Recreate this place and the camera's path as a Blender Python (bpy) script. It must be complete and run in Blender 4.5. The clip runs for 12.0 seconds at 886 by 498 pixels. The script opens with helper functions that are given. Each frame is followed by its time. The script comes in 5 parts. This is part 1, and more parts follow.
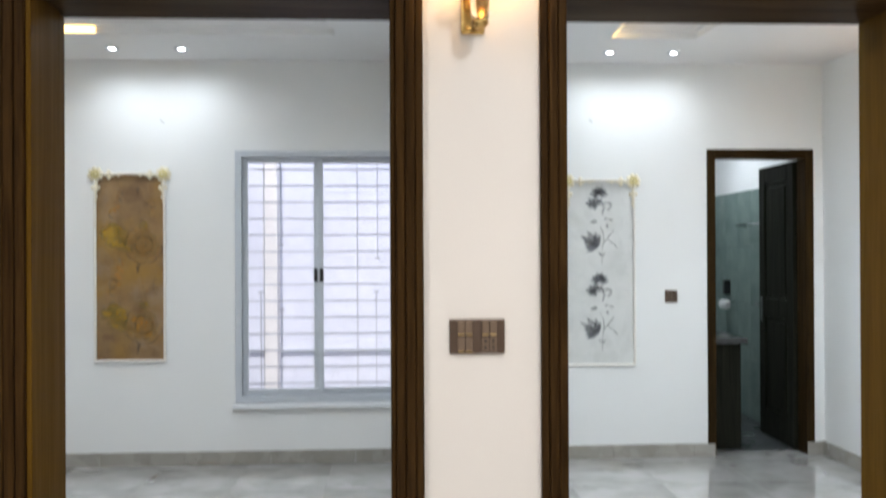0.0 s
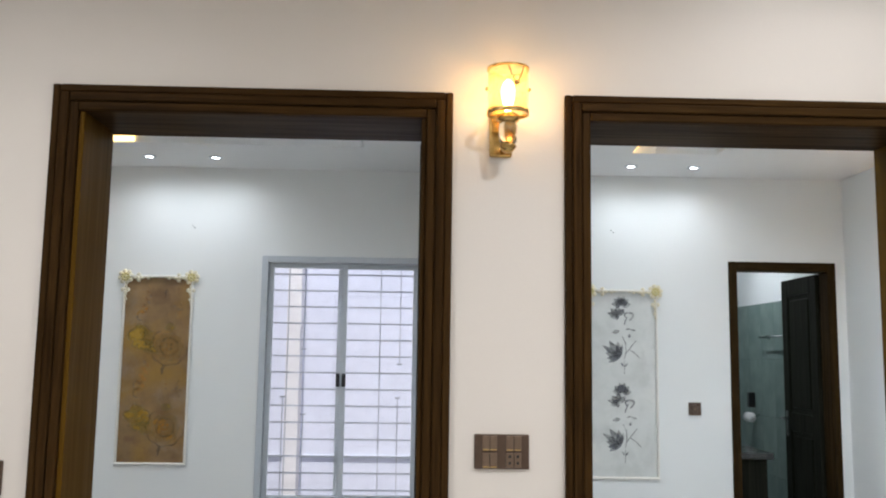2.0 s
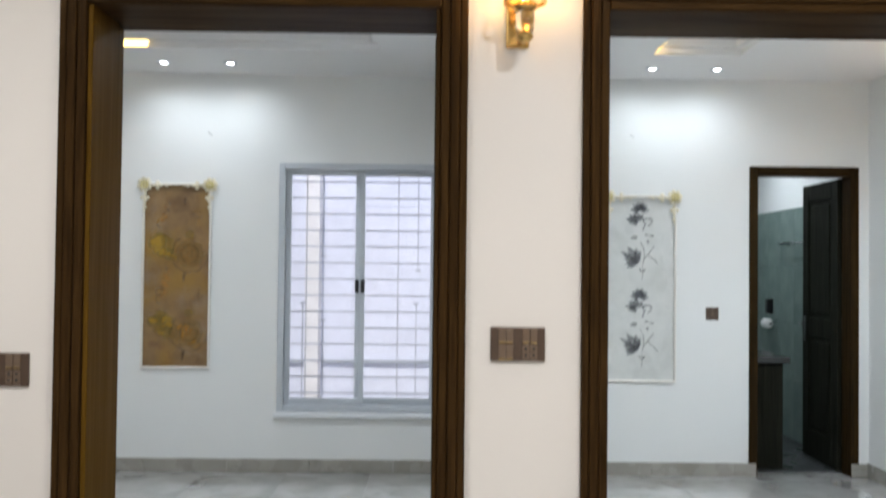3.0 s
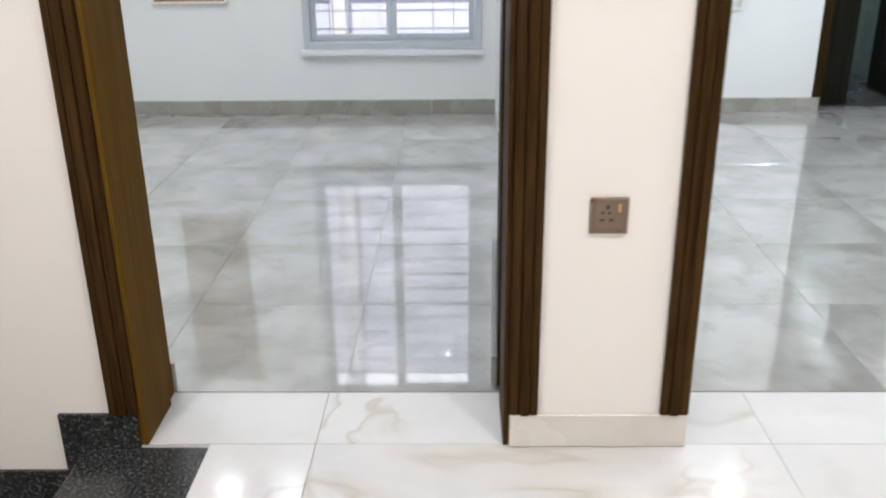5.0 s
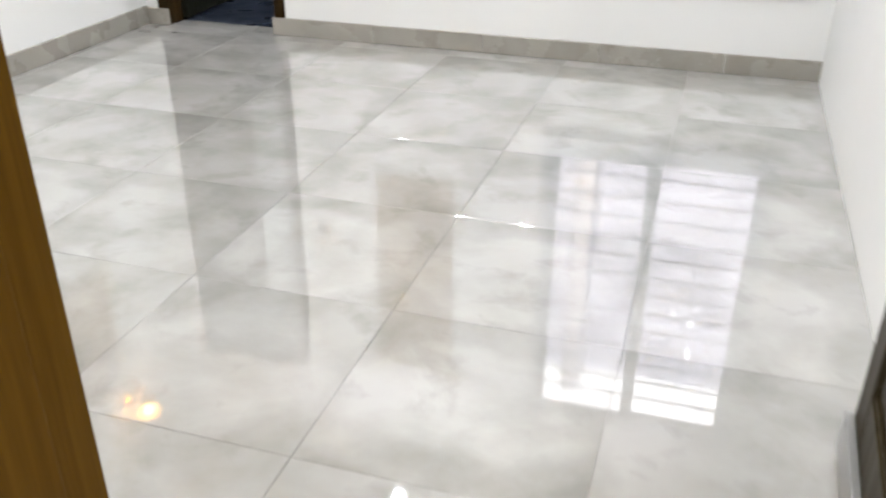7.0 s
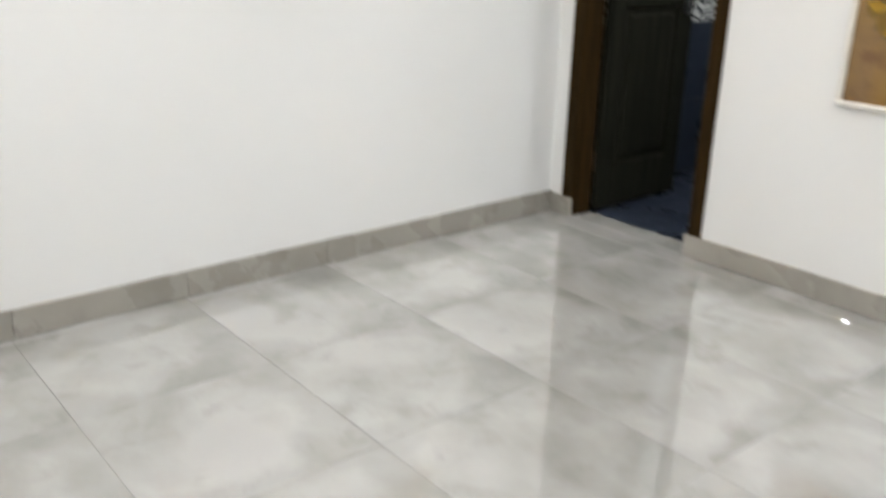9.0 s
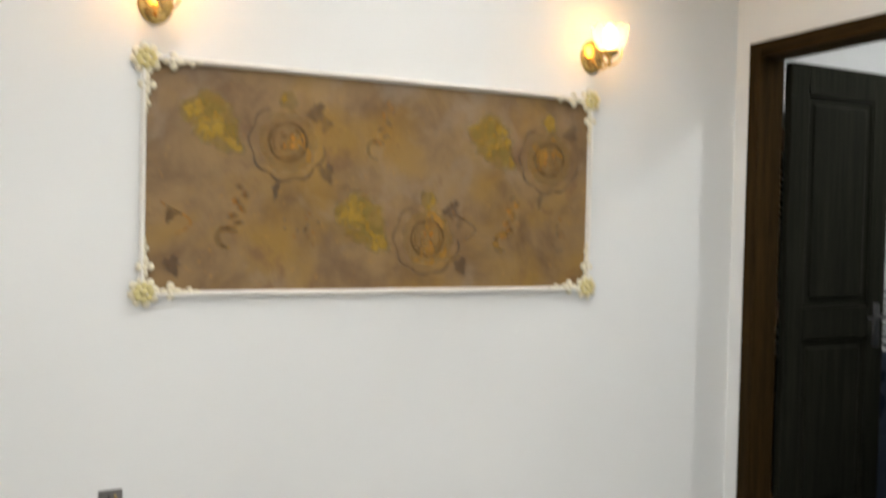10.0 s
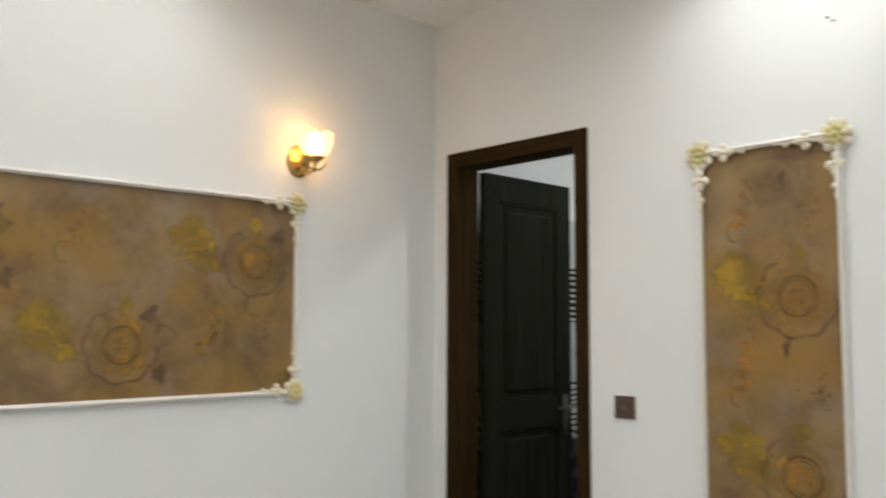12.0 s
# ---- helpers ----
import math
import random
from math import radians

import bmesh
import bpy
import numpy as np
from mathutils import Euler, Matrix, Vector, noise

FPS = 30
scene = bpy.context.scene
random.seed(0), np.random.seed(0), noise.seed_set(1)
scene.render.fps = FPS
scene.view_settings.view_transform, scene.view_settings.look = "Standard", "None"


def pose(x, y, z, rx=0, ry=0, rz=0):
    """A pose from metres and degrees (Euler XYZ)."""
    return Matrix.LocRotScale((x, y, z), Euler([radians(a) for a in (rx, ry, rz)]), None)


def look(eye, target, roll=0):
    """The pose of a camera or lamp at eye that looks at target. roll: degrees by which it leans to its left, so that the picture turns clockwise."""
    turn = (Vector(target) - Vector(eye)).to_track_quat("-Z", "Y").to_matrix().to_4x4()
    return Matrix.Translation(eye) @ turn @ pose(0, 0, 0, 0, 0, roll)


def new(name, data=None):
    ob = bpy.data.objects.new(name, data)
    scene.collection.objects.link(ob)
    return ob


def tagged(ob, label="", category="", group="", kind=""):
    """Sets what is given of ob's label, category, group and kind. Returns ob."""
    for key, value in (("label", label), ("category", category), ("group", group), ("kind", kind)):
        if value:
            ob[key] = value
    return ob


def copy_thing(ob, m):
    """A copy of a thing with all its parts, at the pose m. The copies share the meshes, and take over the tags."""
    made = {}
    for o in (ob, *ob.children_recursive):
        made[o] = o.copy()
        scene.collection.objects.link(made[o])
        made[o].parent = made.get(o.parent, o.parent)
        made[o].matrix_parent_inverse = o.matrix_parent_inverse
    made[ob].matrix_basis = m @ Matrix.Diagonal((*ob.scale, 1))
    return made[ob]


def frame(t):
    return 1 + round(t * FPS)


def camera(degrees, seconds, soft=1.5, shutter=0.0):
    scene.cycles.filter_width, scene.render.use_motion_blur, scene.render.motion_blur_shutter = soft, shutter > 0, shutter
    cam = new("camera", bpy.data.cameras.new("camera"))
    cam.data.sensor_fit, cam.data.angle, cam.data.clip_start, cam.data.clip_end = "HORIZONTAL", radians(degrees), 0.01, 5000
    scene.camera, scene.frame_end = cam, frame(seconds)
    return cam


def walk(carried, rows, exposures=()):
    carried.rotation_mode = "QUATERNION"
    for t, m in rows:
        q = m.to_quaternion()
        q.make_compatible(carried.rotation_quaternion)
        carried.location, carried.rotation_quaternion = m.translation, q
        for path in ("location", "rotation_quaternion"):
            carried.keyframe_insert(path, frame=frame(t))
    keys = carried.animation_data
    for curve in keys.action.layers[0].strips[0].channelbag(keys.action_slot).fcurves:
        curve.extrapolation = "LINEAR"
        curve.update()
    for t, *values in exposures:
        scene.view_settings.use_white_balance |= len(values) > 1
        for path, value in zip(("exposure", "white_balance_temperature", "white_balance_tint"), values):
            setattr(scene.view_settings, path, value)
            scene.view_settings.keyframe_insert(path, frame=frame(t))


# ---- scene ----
# ---- camera ----
cam = camera(53.67, 12.0, soft=2.0, shutter=0.5)
# seconds, eye, yaw, pitch, roll
PATH = [
    (0, 0.108, -2.338, 1.510, -3.01, 0.19, -0.27),
    (0.5, 0.102, -2.377, 1.547, -2.50, 5.81, -0.10),
    (1, 0.091, -2.392, 1.548, -1.94, 8.14, -0.16),
    (1.5, 0.089, -2.392, 1.540, -1.82, 7.26, 0.35),
    (2, 0.087, -2.401, 1.540, -1.64, 6.89, 0.81),
    (2.5, 0.090, -2.397, 1.524, -0.98, 5.61, 1.11),
    (3, 0.096, -2.384, 1.489, -0.47, 1.23, 0.62),
    (3.5, 0.104, -2.370, 1.448, -0.67, -5.14, 0.20),
    (3.7, 0.103, -2.358, 1.425, -0.79, -7.95, -0.04),
    (5.3, -0.051, -1.736, 1.287, 2.49, -22.97, -1.05),
    (5.5, -0.058, -1.555, 1.268, 4.16, -23.81, -1.27),
    (6, -0.094, -1.125, 1.262, 9.90, -25.67, -0.76),
    (6.5, -0.213, -0.683, 1.194, 12.62, -26.81, -0.46),
    (6.7, -0.222, -0.541, 1.201, 14.44, -27.56, -0.28),
    (8.3, -0.395, 0.444, 1.303, 36.42, -25.81, 0.83),
    (8.5, -0.398, 0.626, 1.297, 40.75, -24.94, 0.42),
    (8.8, -0.456, 0.819, 1.272, 46.49, -22.17, 0.99),
    (9, -0.510, 0.903, 1.277, 50.28, -19.70, 1.39),
    (9.5, -0.552, 1.073, 1.326, 58.48, -9.88, 0.50),
    (10, -0.454, 1.182, 1.448, 64.61, -1.54, 1.26),
    (10.5, -0.361, 1.245, 1.446, 67.78, 5.31, 1.35),
    (11, -0.335, 1.263, 1.477, 65.78, 6.87, 1.13),
    (11.5, -0.413, 1.227, 1.491, 55.95, 5.91, 0.73),
    (12, -0.411, 1.252, 1.474, 47.07, 4.96, 0.23),
]


def aimed(x, y, z, yaw, pitch, roll):
    yw, pt = radians(yaw), radians(pitch)
    eye = Vector((x, y, z))
    return look(eye, eye + Vector((-math.sin(yw) * math.cos(pt), math.cos(yw) * math.cos(pt), math.sin(pt))), roll)


EXPOSURES = [(0, 0.66, 6250, 10), (0.6, 0.48, 6250, 10), (2.5, 0.38, 6250, 10), (3.5, 0.74, 6150, 8), (5.3, 0.96, 6250, 11), (6.0, 1.12, 6350, 11), (6.7, 1.53, 6700, 14), (8.3, 1.28, 6750, 12), (9.0, 1.26, 6850, 13), (9.5, 1.36, 6950, 13), (10.0, 0.96, 7000, 12), (10.5, 0.66, 7000, 11), (12, 0.66, 6900, 11)]
walk(cam, [(t, aimed(*row)) for t, *row in PATH], EXPOSURES)

# ---- the plan, in metres ----
FAR = 3.992          # far wall of both rooms
THICK = 0.264        # wall between hall and rooms
LEFT, RIGHT = -3.404, 0.238      # room with the window
LEFT2, RIGHT2 = 0.46, 3.262      # second room
TOP = 2.885          # ceilings
SKIRT = 0.095        # skirting height
D1 = (-0.857, 0.105)             # doorway openings in the hall wall
D2 = (0.566, 1.520)
HEAD = 2.198
TILE = 0.6
TX, TY = -0.957, 0.873           # a corner of the tile grid
HALL_BACK, HALL_L, HALL_R = -4.6, -3.0, 3.0
BD1 = (-3.257, -2.582)           # clear openings of the bathroom doors
BD2 = (2.447, 3.124)
BHEAD = 2.19
WIN = (-1.044, 0.140, 0.440, 2.238)
BATH = FAR + 0.12
BATH_BACK = 5.75
BATH2_BACK, BATH2_R = 6.6, 3.30

# ---- light ----
world = bpy.data.worlds.new("sky")
scene.world = world
world.use_nodes = True
nt = world.node_tree
sky = nt.nodes.new("ShaderNodeTexSky")
sky.sky_type = "NISHITA"
sky.sun_disc = False
sky.air_density, sky.dust_density, sky.ozone_density = 1.0, 2.0, 1.0
sky.sun_elevation, sky.sun_rotation = radians(74), radians(180)
nt.links.new(sky.outputs[0], nt.nodes["Background"].inputs[0])
nt.nodes["Background"].inputs[1].default_value = 0.15

sun = new("sun", bpy.data.lights.new("sun", "SUN"))
sun.data.energy, sun.data.angle, sun.data.color = 5.0, radians(0.5), (1.0, 0.95, 0.88)
sun.matrix_world = look((0, 0, 20), (Vector((0, 0, 20)) - Vector((math.sin(radians(180)) * math.cos(radians(74)), math.cos(radians(180)) * math.cos(radians(74)), math.sin(radians(74))))))

COOL = (0.90, 0.955, 1.0)
WARM = (1.0, 0.40, 0.085)


def spot(x, y, z, watts, target=None, angle=150, color=COOL, radius=0.03):
    li = bpy.data.lights.new("downlight_lamp", "SPOT")
    li.energy, li.spot_size, li.spot_blend, li.color, li.shadow_soft_size = watts, radians(angle), 1.0, color, radius
    ob = new("downlight_lamp", li)
    ob.matrix_world = look((x, y, z), target or (x, y + 0.001, z - 1))
    return ob


def bulb(x, y, z, watts, color=WARM, radius=0.02):
    li = bpy.data.lights.new("bulb_lamp", "POINT")
    li.energy, li.color, li.shadow_soft_size = watts, color, radius
    ob = new("bulb_lamp", li)
    ob.location = (x, y, z)
    return ob


# The pair at y 0.62 is unseen, mirrored from the far pair.
ROOM_LIGHTS = [(-1.792, 3.632), (-1.333, 3.632), (-3.05, 2.08), (-3.05, 2.62), (-1.79, 0.62), (-1.33, 0.62), (-0.12, 1.77), (-0.12, 2.25)]
# Unseen fill lamps, added to light the walls more evenly.
ROOM_FILL = [(-2.45, 1.45), (-2.45, 2.75), (-1.75, 1.2), (-1.75, 2.75)]
# Two more unseen fill lamps for the second room.
ROOM2_FILL = [(1.75, 1.9), (2.65, 1.9)]
# Only the far pair is known; the other four are added fill.
ROOM2_LIGHTS = [(1.584, 3.645), (2.033, 3.645), (1.3, 0.7), (2.3, 0.7), (2.92, 2.1), (0.8, 2.1)]
HALL_WASH = [(1.15, -0.42), (1.62, -0.42)]
# Unseen hall lamps, added as the hall's general light.
HALL_LIGHTS = [(-1.2, -1.3), (0.9, -1.3), (-1.2, -3.3), (0.9, -3.3)]
for lx, ly in ROOM_LIGHTS:
    spot(lx, ly, TOP - 0.02, 4.5 if lx < -3 else 8 if ly > 3 else 15 if ly < 1 else 25, angle=170)
# Added fill, set inside the ceiling recess.
for lx, ly in ROOM_FILL:
    spot(lx, ly, TOP + 0.08, 16, angle=155, radius=0.05)
for lx, ly in ROOM2_LIGHTS:
    spot(lx, ly, TOP - 0.02, 8 if ly > 3 else 50 if lx > 2.8 else 17, angle=168)
for lx, ly in ROOM2_FILL:
    spot(lx, ly, TOP + 0.08 if lx < 2.06 else TOP - 0.02, 42, angle=165, radius=0.12)
for lx, ly in HALL_LIGHTS:
    spot(lx, ly, TOP - 0.02, 66, angle=174, color=(1.0, 0.95, 0.90))
for lx, ly in HALL_WASH:
    spot(lx, ly, TOP - 0.02, 7, color=(1.0, 0.96, 0.93))
# Unseen bathroom lamps, added; the second stands in for daylight in there.
spot(-2.4, 5.0, TOP + 0.05, 42, angle=165)
spot(2.6, 5.4, TOP + 0.05, 46, angle=160)
bulb(0.325, -0.085, 2.262, 0.26)
bulb(LEFT + 0.12, 1.545, 2.19, 0.34, radius=0.007)
bulb(RIGHT2 - 0.12, 2.95, 2.19, 0.9)
bulb(LEFT + 0.12, 3.225, 2.19, 0.34, radius=0.007)

# ---- materials ----


def material(name, base=(0.8, 0.8, 0.8), rough=0.5, metal=0.0, spec=0.5):
    m = bpy.data.materials.new(name)
    m.use_nodes = True
    b = m.node_tree.nodes["Principled BSDF"]
    b.inputs["Base Color"].default_value = (*base, 1)
    b.inputs["Roughness"].default_value = rough
    b.inputs["Metallic"].default_value = metal
    b.inputs["Specular IOR Level"].default_value = spec
    return m, m.node_tree, b


def node(nt, kind, **values):
    n = nt.nodes.new(kind)
    for key, value in values.items():
        n.inputs[key.replace("_", " ")].default_value = value
    return n


def coords(nt, scale=(1, 1, 1), shift_random=False):
    tc = nt.nodes.new("ShaderNodeTexCoord")
    mp = nt.nodes.new("ShaderNodeMapping")
    mp.inputs["Scale"].default_value = scale
    nt.links.new(tc.outputs["Object"], mp.inputs["Vector"])
    if shift_random:
        info = nt.nodes.new("ShaderNodeObjectInfo")
        mul = nt.nodes.new("ShaderNodeVectorMath")
        mul.operation = "SCALE"
        mul.inputs[0].default_value = (37.0, 53.0, 19.0)
        nt.links.new(info.outputs["Random"], mul.inputs["Scale"])
        nt.links.new(mul.outputs[0], mp.inputs["Location"])
    return mp.outputs[0]


def ramp(nt, fac, stops):
    r = nt.nodes.new("ShaderNodeValToRGB")
    while len(r.color_ramp.elements) < len(stops):
        r.color_ramp.elements.new(0.5)
    for e, (pos, col) in zip(r.color_ramp.elements, stops):
        e.position, e.color = pos, (*col, 1) if len(col) == 3 else col
    nt.links.new(fac, r.inputs[0])
    return r.outputs[0]


def mixed(nt, fac, a, b, mode="MIX"):
    m = nt.nodes.new("ShaderNodeMix")
    m.data_type, m.blend_type = "RGBA", mode
    for value, socket in ((fac, m.inputs[0]), (a, m.inputs[6]), (b, m.inputs[7])):
        if isinstance(value, (int, float)):
            socket.default_value = value
        elif isinstance(value, tuple):
            socket.default_value = (*value, 1)
        else:
            nt.links.new(value, socket)
    return m.outputs[2]


def noise_of(nt, vec, scale, detail=4, rough=0.55, distortion=0.0):
    n = node(nt, "ShaderNodeTexNoise", Scale=scale, Detail=detail, Roughness=rough, Distortion=distortion)
    nt.links.new(vec, n.inputs["Vector"])
    return n.outputs["Fac"]


def bump(nt, b, height, strength=0.1, distance=0.01):
    n = nt.nodes.new("ShaderNodeBump")
    n.inputs["Strength"].default_value, n.inputs["Distance"].default_value = strength, distance
    nt.links.new(height, n.inputs["Height"])
    nt.links.new(n.outputs[0], b.inputs["Normal"])


def paint(name, base, rough=0.55):
    m, nt, b = material(name, base, rough, spec=0.3)
    v = coords(nt)
    big = noise_of(nt, v, 0.9, 3)
    low = tuple(c * 0.965 for c in base)
    nt.links.new(ramp(nt, big, [(0.35, low), (0.7, base)]), b.inputs["Base Color"])
    fine = noise_of(nt, v, 140, 3)
    roll = noise_of(nt, v, 9, 3)
    h = mixed(nt, 0.35, fine, roll)
    bump(nt, b, h, 0.10, 0.004)
    nt.links.new(ramp(nt, roll, [(0.3, (rough - 0.06,) * 3), (0.7, (rough + 0.08,) * 3)]), b.inputs["Roughness"])
    return m


def wood(name, dark, light, rough, axis, ior=1.22, spec=0.08):
    m, nt, b = material(name, light, rough, spec=spec)
    b.inputs["IOR"].default_value = ior
    scale = [26, 26, 26]
    scale[axis] = 1.1
    v = coords(nt, tuple(scale), True)
    grain = noise_of(nt, v, 1.0, 6, 0.62, 1.2)
    fine = noise_of(nt, v, 7.0, 3, 0.5, 0.3)
    g = mixed(nt, 0.35, grain, fine)
    nt.links.new(ramp(nt, g, [(0.36, dark), (0.52, tuple((a + c) / 2 for a, c in zip(dark, light))), (0.66, light)]), b.inputs["Base Color"])
    nt.links.new(ramp(nt, grain, [(0.3, (rough + 0.12,) * 3), (0.7, (rough - 0.05,) * 3)]), b.inputs["Roughness"])
    bump(nt, b, g, 0.12, 0.002)
    return m


def floor_tile(name, stops, scale, rough, vein=None, print_shape=False):
    m, nt, b = material(name, stops[-1][1], rough, spec=1.0 if print_shape else 0.5)
    if print_shape:
        b.inputs["Coat Weight"].default_value, b.inputs["Coat Roughness"].default_value, b.inputs["Coat IOR"].default_value = 0.65, 0.02, 1.6
    v = coords(nt, (1, 1, 1), True)
    cloud = noise_of(nt, v, scale, 5, 0.55, 0.25)
    col = ramp(nt, cloud, stops)
    blot = noise_of(nt, v, scale * 2.4, 4, 0.55, 0.35)
    col = mixed(nt, ramp(nt, blot, [(0.55, (0, 0, 0)), (0.70, (0.65, 0.65, 0.65))]), col, stops[0][1])
    if print_shape:
        # the tile's own printed cloud, pale in the middle and grey towards two sides
        tc = nt.nodes.new("ShaderNodeTexCoord")
        wob = node(nt, "ShaderNodeTexNoise", Scale=5.0, Detail=3.0)
        nt.links.new(v, wob.inputs["Vector"])
        add = nt.nodes.new("ShaderNodeVectorMath")
        add.operation = "MULTIPLY_ADD"
        nt.links.new(wob.outputs["Color"], add.inputs[0])
        add.inputs[1].default_value = (0.26, 0.26, 0.0)
        nt.links.new(tc.outputs["Object"], add.inputs[2])
        far = nt.nodes.new("ShaderNodeVectorMath")
        far.operation = "DISTANCE"
        nt.links.new(add.outputs[0], far.inputs[0])
        far.inputs[1].default_value = (0.40, 0.37, 0.0)
        shape = ramp(nt, far.outputs["Value"], [(0.10, (1.0, 1.0, 1.0)), (0.245, (1.06, 1.06, 1.06)), (0.31, (0.915, 0.915, 0.91)), (0.44, (0.88, 0.88, 0.875))])
        col = mixed(nt, 1.0, col, shape, "MULTIPLY")
    if vein:
        w = noise_of(nt, v, 0.95, 4, 0.5, 0.55)
        line = ramp(nt, w, [(0.482, (0, 0, 0)), (0.497, (0.55, 0.55, 0.55)), (0.503, (0.22, 0.22, 0.22)), (0.53, (0, 0, 0))])
        mask = ramp(nt, noise_of(nt, v, 1.6, 2), [(0.42, (0, 0, 0)), (0.56, (1, 1, 1))])
        col = mixed(nt, mixed(nt, 1.0, line, mask, "MULTIPLY"), col, vein)
    info = nt.nodes.new("ShaderNodeObjectInfo")
    tone = ramp(nt, info.outputs["Random"], [(0.0, (0.93, 0.93, 0.93)), (1.0, (1.03, 1.03, 1.03))])
    nt.links.new(mixed(nt, 1.0, col, tone, "MULTIPLY"), b.inputs["Base Color"])
    smear = noise_of(nt, v, 5, 4)
    nt.links.new(ramp(nt, smear, [(0.35, (rough * 0.7,) * 3), (0.75, (rough * 1.7,) * 3)]), b.inputs["Roughness"])
    bump(nt, b, noise_of(nt, v, 2.2, 2), 0.02, 0.01)
    return m


def plain(name, base, rough=0.4, metal=0.0, grain=60, amount=0.08):
    m, nt, b = material(name, base, rough, metal)
    v = coords(nt)
    n = noise_of(nt, v, grain, 4)
    big = noise_of(nt, v, grain / 8, 3)
    lo, hi = tuple(c * (1 - amount) for c in base), tuple(min(1, c * (1 + amount)) for c in base)
    nt.links.new(ramp(nt, mixed(nt, 0.5, n, big), [(0.35, lo), (0.65, hi)]), b.inputs["Base Color"])
    nt.links.new(ramp(nt, big, [(0.3, (max(0.02, rough * 0.8),) * 3), (0.7, (min(1, rough * 1.25),) * 3)]), b.inputs["Roughness"])
    bump(nt, b, n, 0.05, 0.002)
    return m


def glow(name, color, strength):
    m = bpy.data.materials.new(name)
    m.use_nodes = True
    nt = m.node_tree
    nt.nodes.remove(nt.nodes["Principled BSDF"])
    e = nt.nodes.new("ShaderNodeEmission")
    e.inputs[0].default_value, e.inputs[1].default_value = (*color, 1), strength
    nt.links.new(e.outputs[0], nt.nodes["Material Output"].inputs[0])
    return m


def wallpaper():
    m, nt, b = material("gold_wallpaper", (0.3, 0.2, 0.08), 0.5)
    v = coords(nt)
    cloud = noise_of(nt, v, 4.5, 6, 0.62, 0.35)
    col = ramp(nt, cloud, [(0.30, (0.125, 0.066, 0.026)), (0.48, (0.215, 0.130, 0.056)), (0.66, (0.29, 0.18, 0.072))])
    gold = noise_of(nt, v, 2.6, 5, 0.55, 0.35)
    col = mixed(nt, ramp(nt, gold, [(0.50, (0, 0, 0)), (0.66, (0.65, 0.65, 0.65))]), col, (0.30, 0.165, 0.016))
    grey = noise_of(nt, v, 3.4, 5, 0.62, 0.35)
    col = mixed(nt, ramp(nt, grey, [(0.54, (0, 0, 0)), (0.68, (0.6, 0.6, 0.6))]), col, (0.285, 0.215, 0.15))
    rust = noise_of(nt, v, 5.2, 5, 0.65, 0.35)
    col = mixed(nt, ramp(nt, rust, [(0.60, (0, 0, 0)), (0.70, (0.6, 0.6, 0.6))]), col, (0.15, 0.07, 0.032))
    speck = noise_of(nt, v, 46, 3, 0.6)
    col = mixed(nt, ramp(nt, speck, [(0.64, (0, 0, 0)), (0.76, (0.55, 0.55, 0.55))]), col, (0.40, 0.20, 0.03))
    nt.links.new(col, b.inputs["Base Color"])
    bump(nt, b, mixed(nt, 0.4, speck, cloud), 0.15, 0.003)
    return m


WALL = paint("room_paint", (0.80, 0.81, 0.80))
HALLWALL = paint("hall_paint", (0.80, 0.76, 0.71))
CEIL = paint("ceiling_paint", (0.80, 0.80, 0.80), 0.7)
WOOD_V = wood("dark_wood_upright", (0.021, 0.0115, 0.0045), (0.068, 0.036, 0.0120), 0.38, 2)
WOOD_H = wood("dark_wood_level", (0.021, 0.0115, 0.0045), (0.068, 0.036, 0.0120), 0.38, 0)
# Lighter copy of the wood, the lining's stronger light put into its colour.
LITWOOD_V = wood("lit_lining_wood_upright", (0.084, 0.043, 0.0060), (0.122, 0.064, 0.0095), 0.40, 2)
FRAMEWOOD_V = wood("bath_frame_wood_upright", (0.014, 0.009, 0.004), (0.046, 0.026, 0.009), 0.36, 2)
FRAMEWOOD_H = wood("bath_frame_wood_level", (0.014, 0.009, 0.004), (0.046, 0.026, 0.009), 0.36, 0)
LEAFWOOD = wood("room_door_wood", (0.021, 0.016, 0.0075), (0.042, 0.033, 0.016), 0.32, 2, 1.24, 0.09)
DOORWOOD = wood("door_wood", (0.009, 0.0095, 0.007), (0.024, 0.024, 0.017), 0.36, 2, 1.26, 0.10)
TILEGREY = floor_tile("grey_stone_tile", [(0.30, (0.285, 0.28, 0.264)), (0.46, (0.368, 0.363, 0.347)), (0.60, (0.425, 0.42, 0.408))], 2.6, 0.035, print_shape=True)
SKIRTTILE = floor_tile("skirting_tile", [(0.3, (0.275, 0.26, 0.228)), (0.5, (0.325, 0.31, 0.275)), (0.7, (0.365, 0.345, 0.31))], 3.0, 0.25)
MARBLE = floor_tile("white_marble_tile", [(0.3, (0.54, 0.54, 0.54)), (0.5, (0.60, 0.595, 0.585)), (0.7, (0.63, 0.625, 0.615))], 2.0, 0.13, (0.38, 0.33, 0.24))
MARBLESKIRT = floor_tile("cream_marble_skirting", [(0.3, (0.62, 0.57, 0.50)), (0.5, (0.70, 0.66, 0.60)), (0.7, (0.74, 0.70, 0.64))], 2.0, 0.2, (0.36, 0.25, 0.12))
BATHGROUT = plain("grey_grout", (0.11, 0.125, 0.125), 0.8, 0, 90)
GROUT = plain("grout", (0.40, 0.39, 0.375), 0.8, 0, 90)
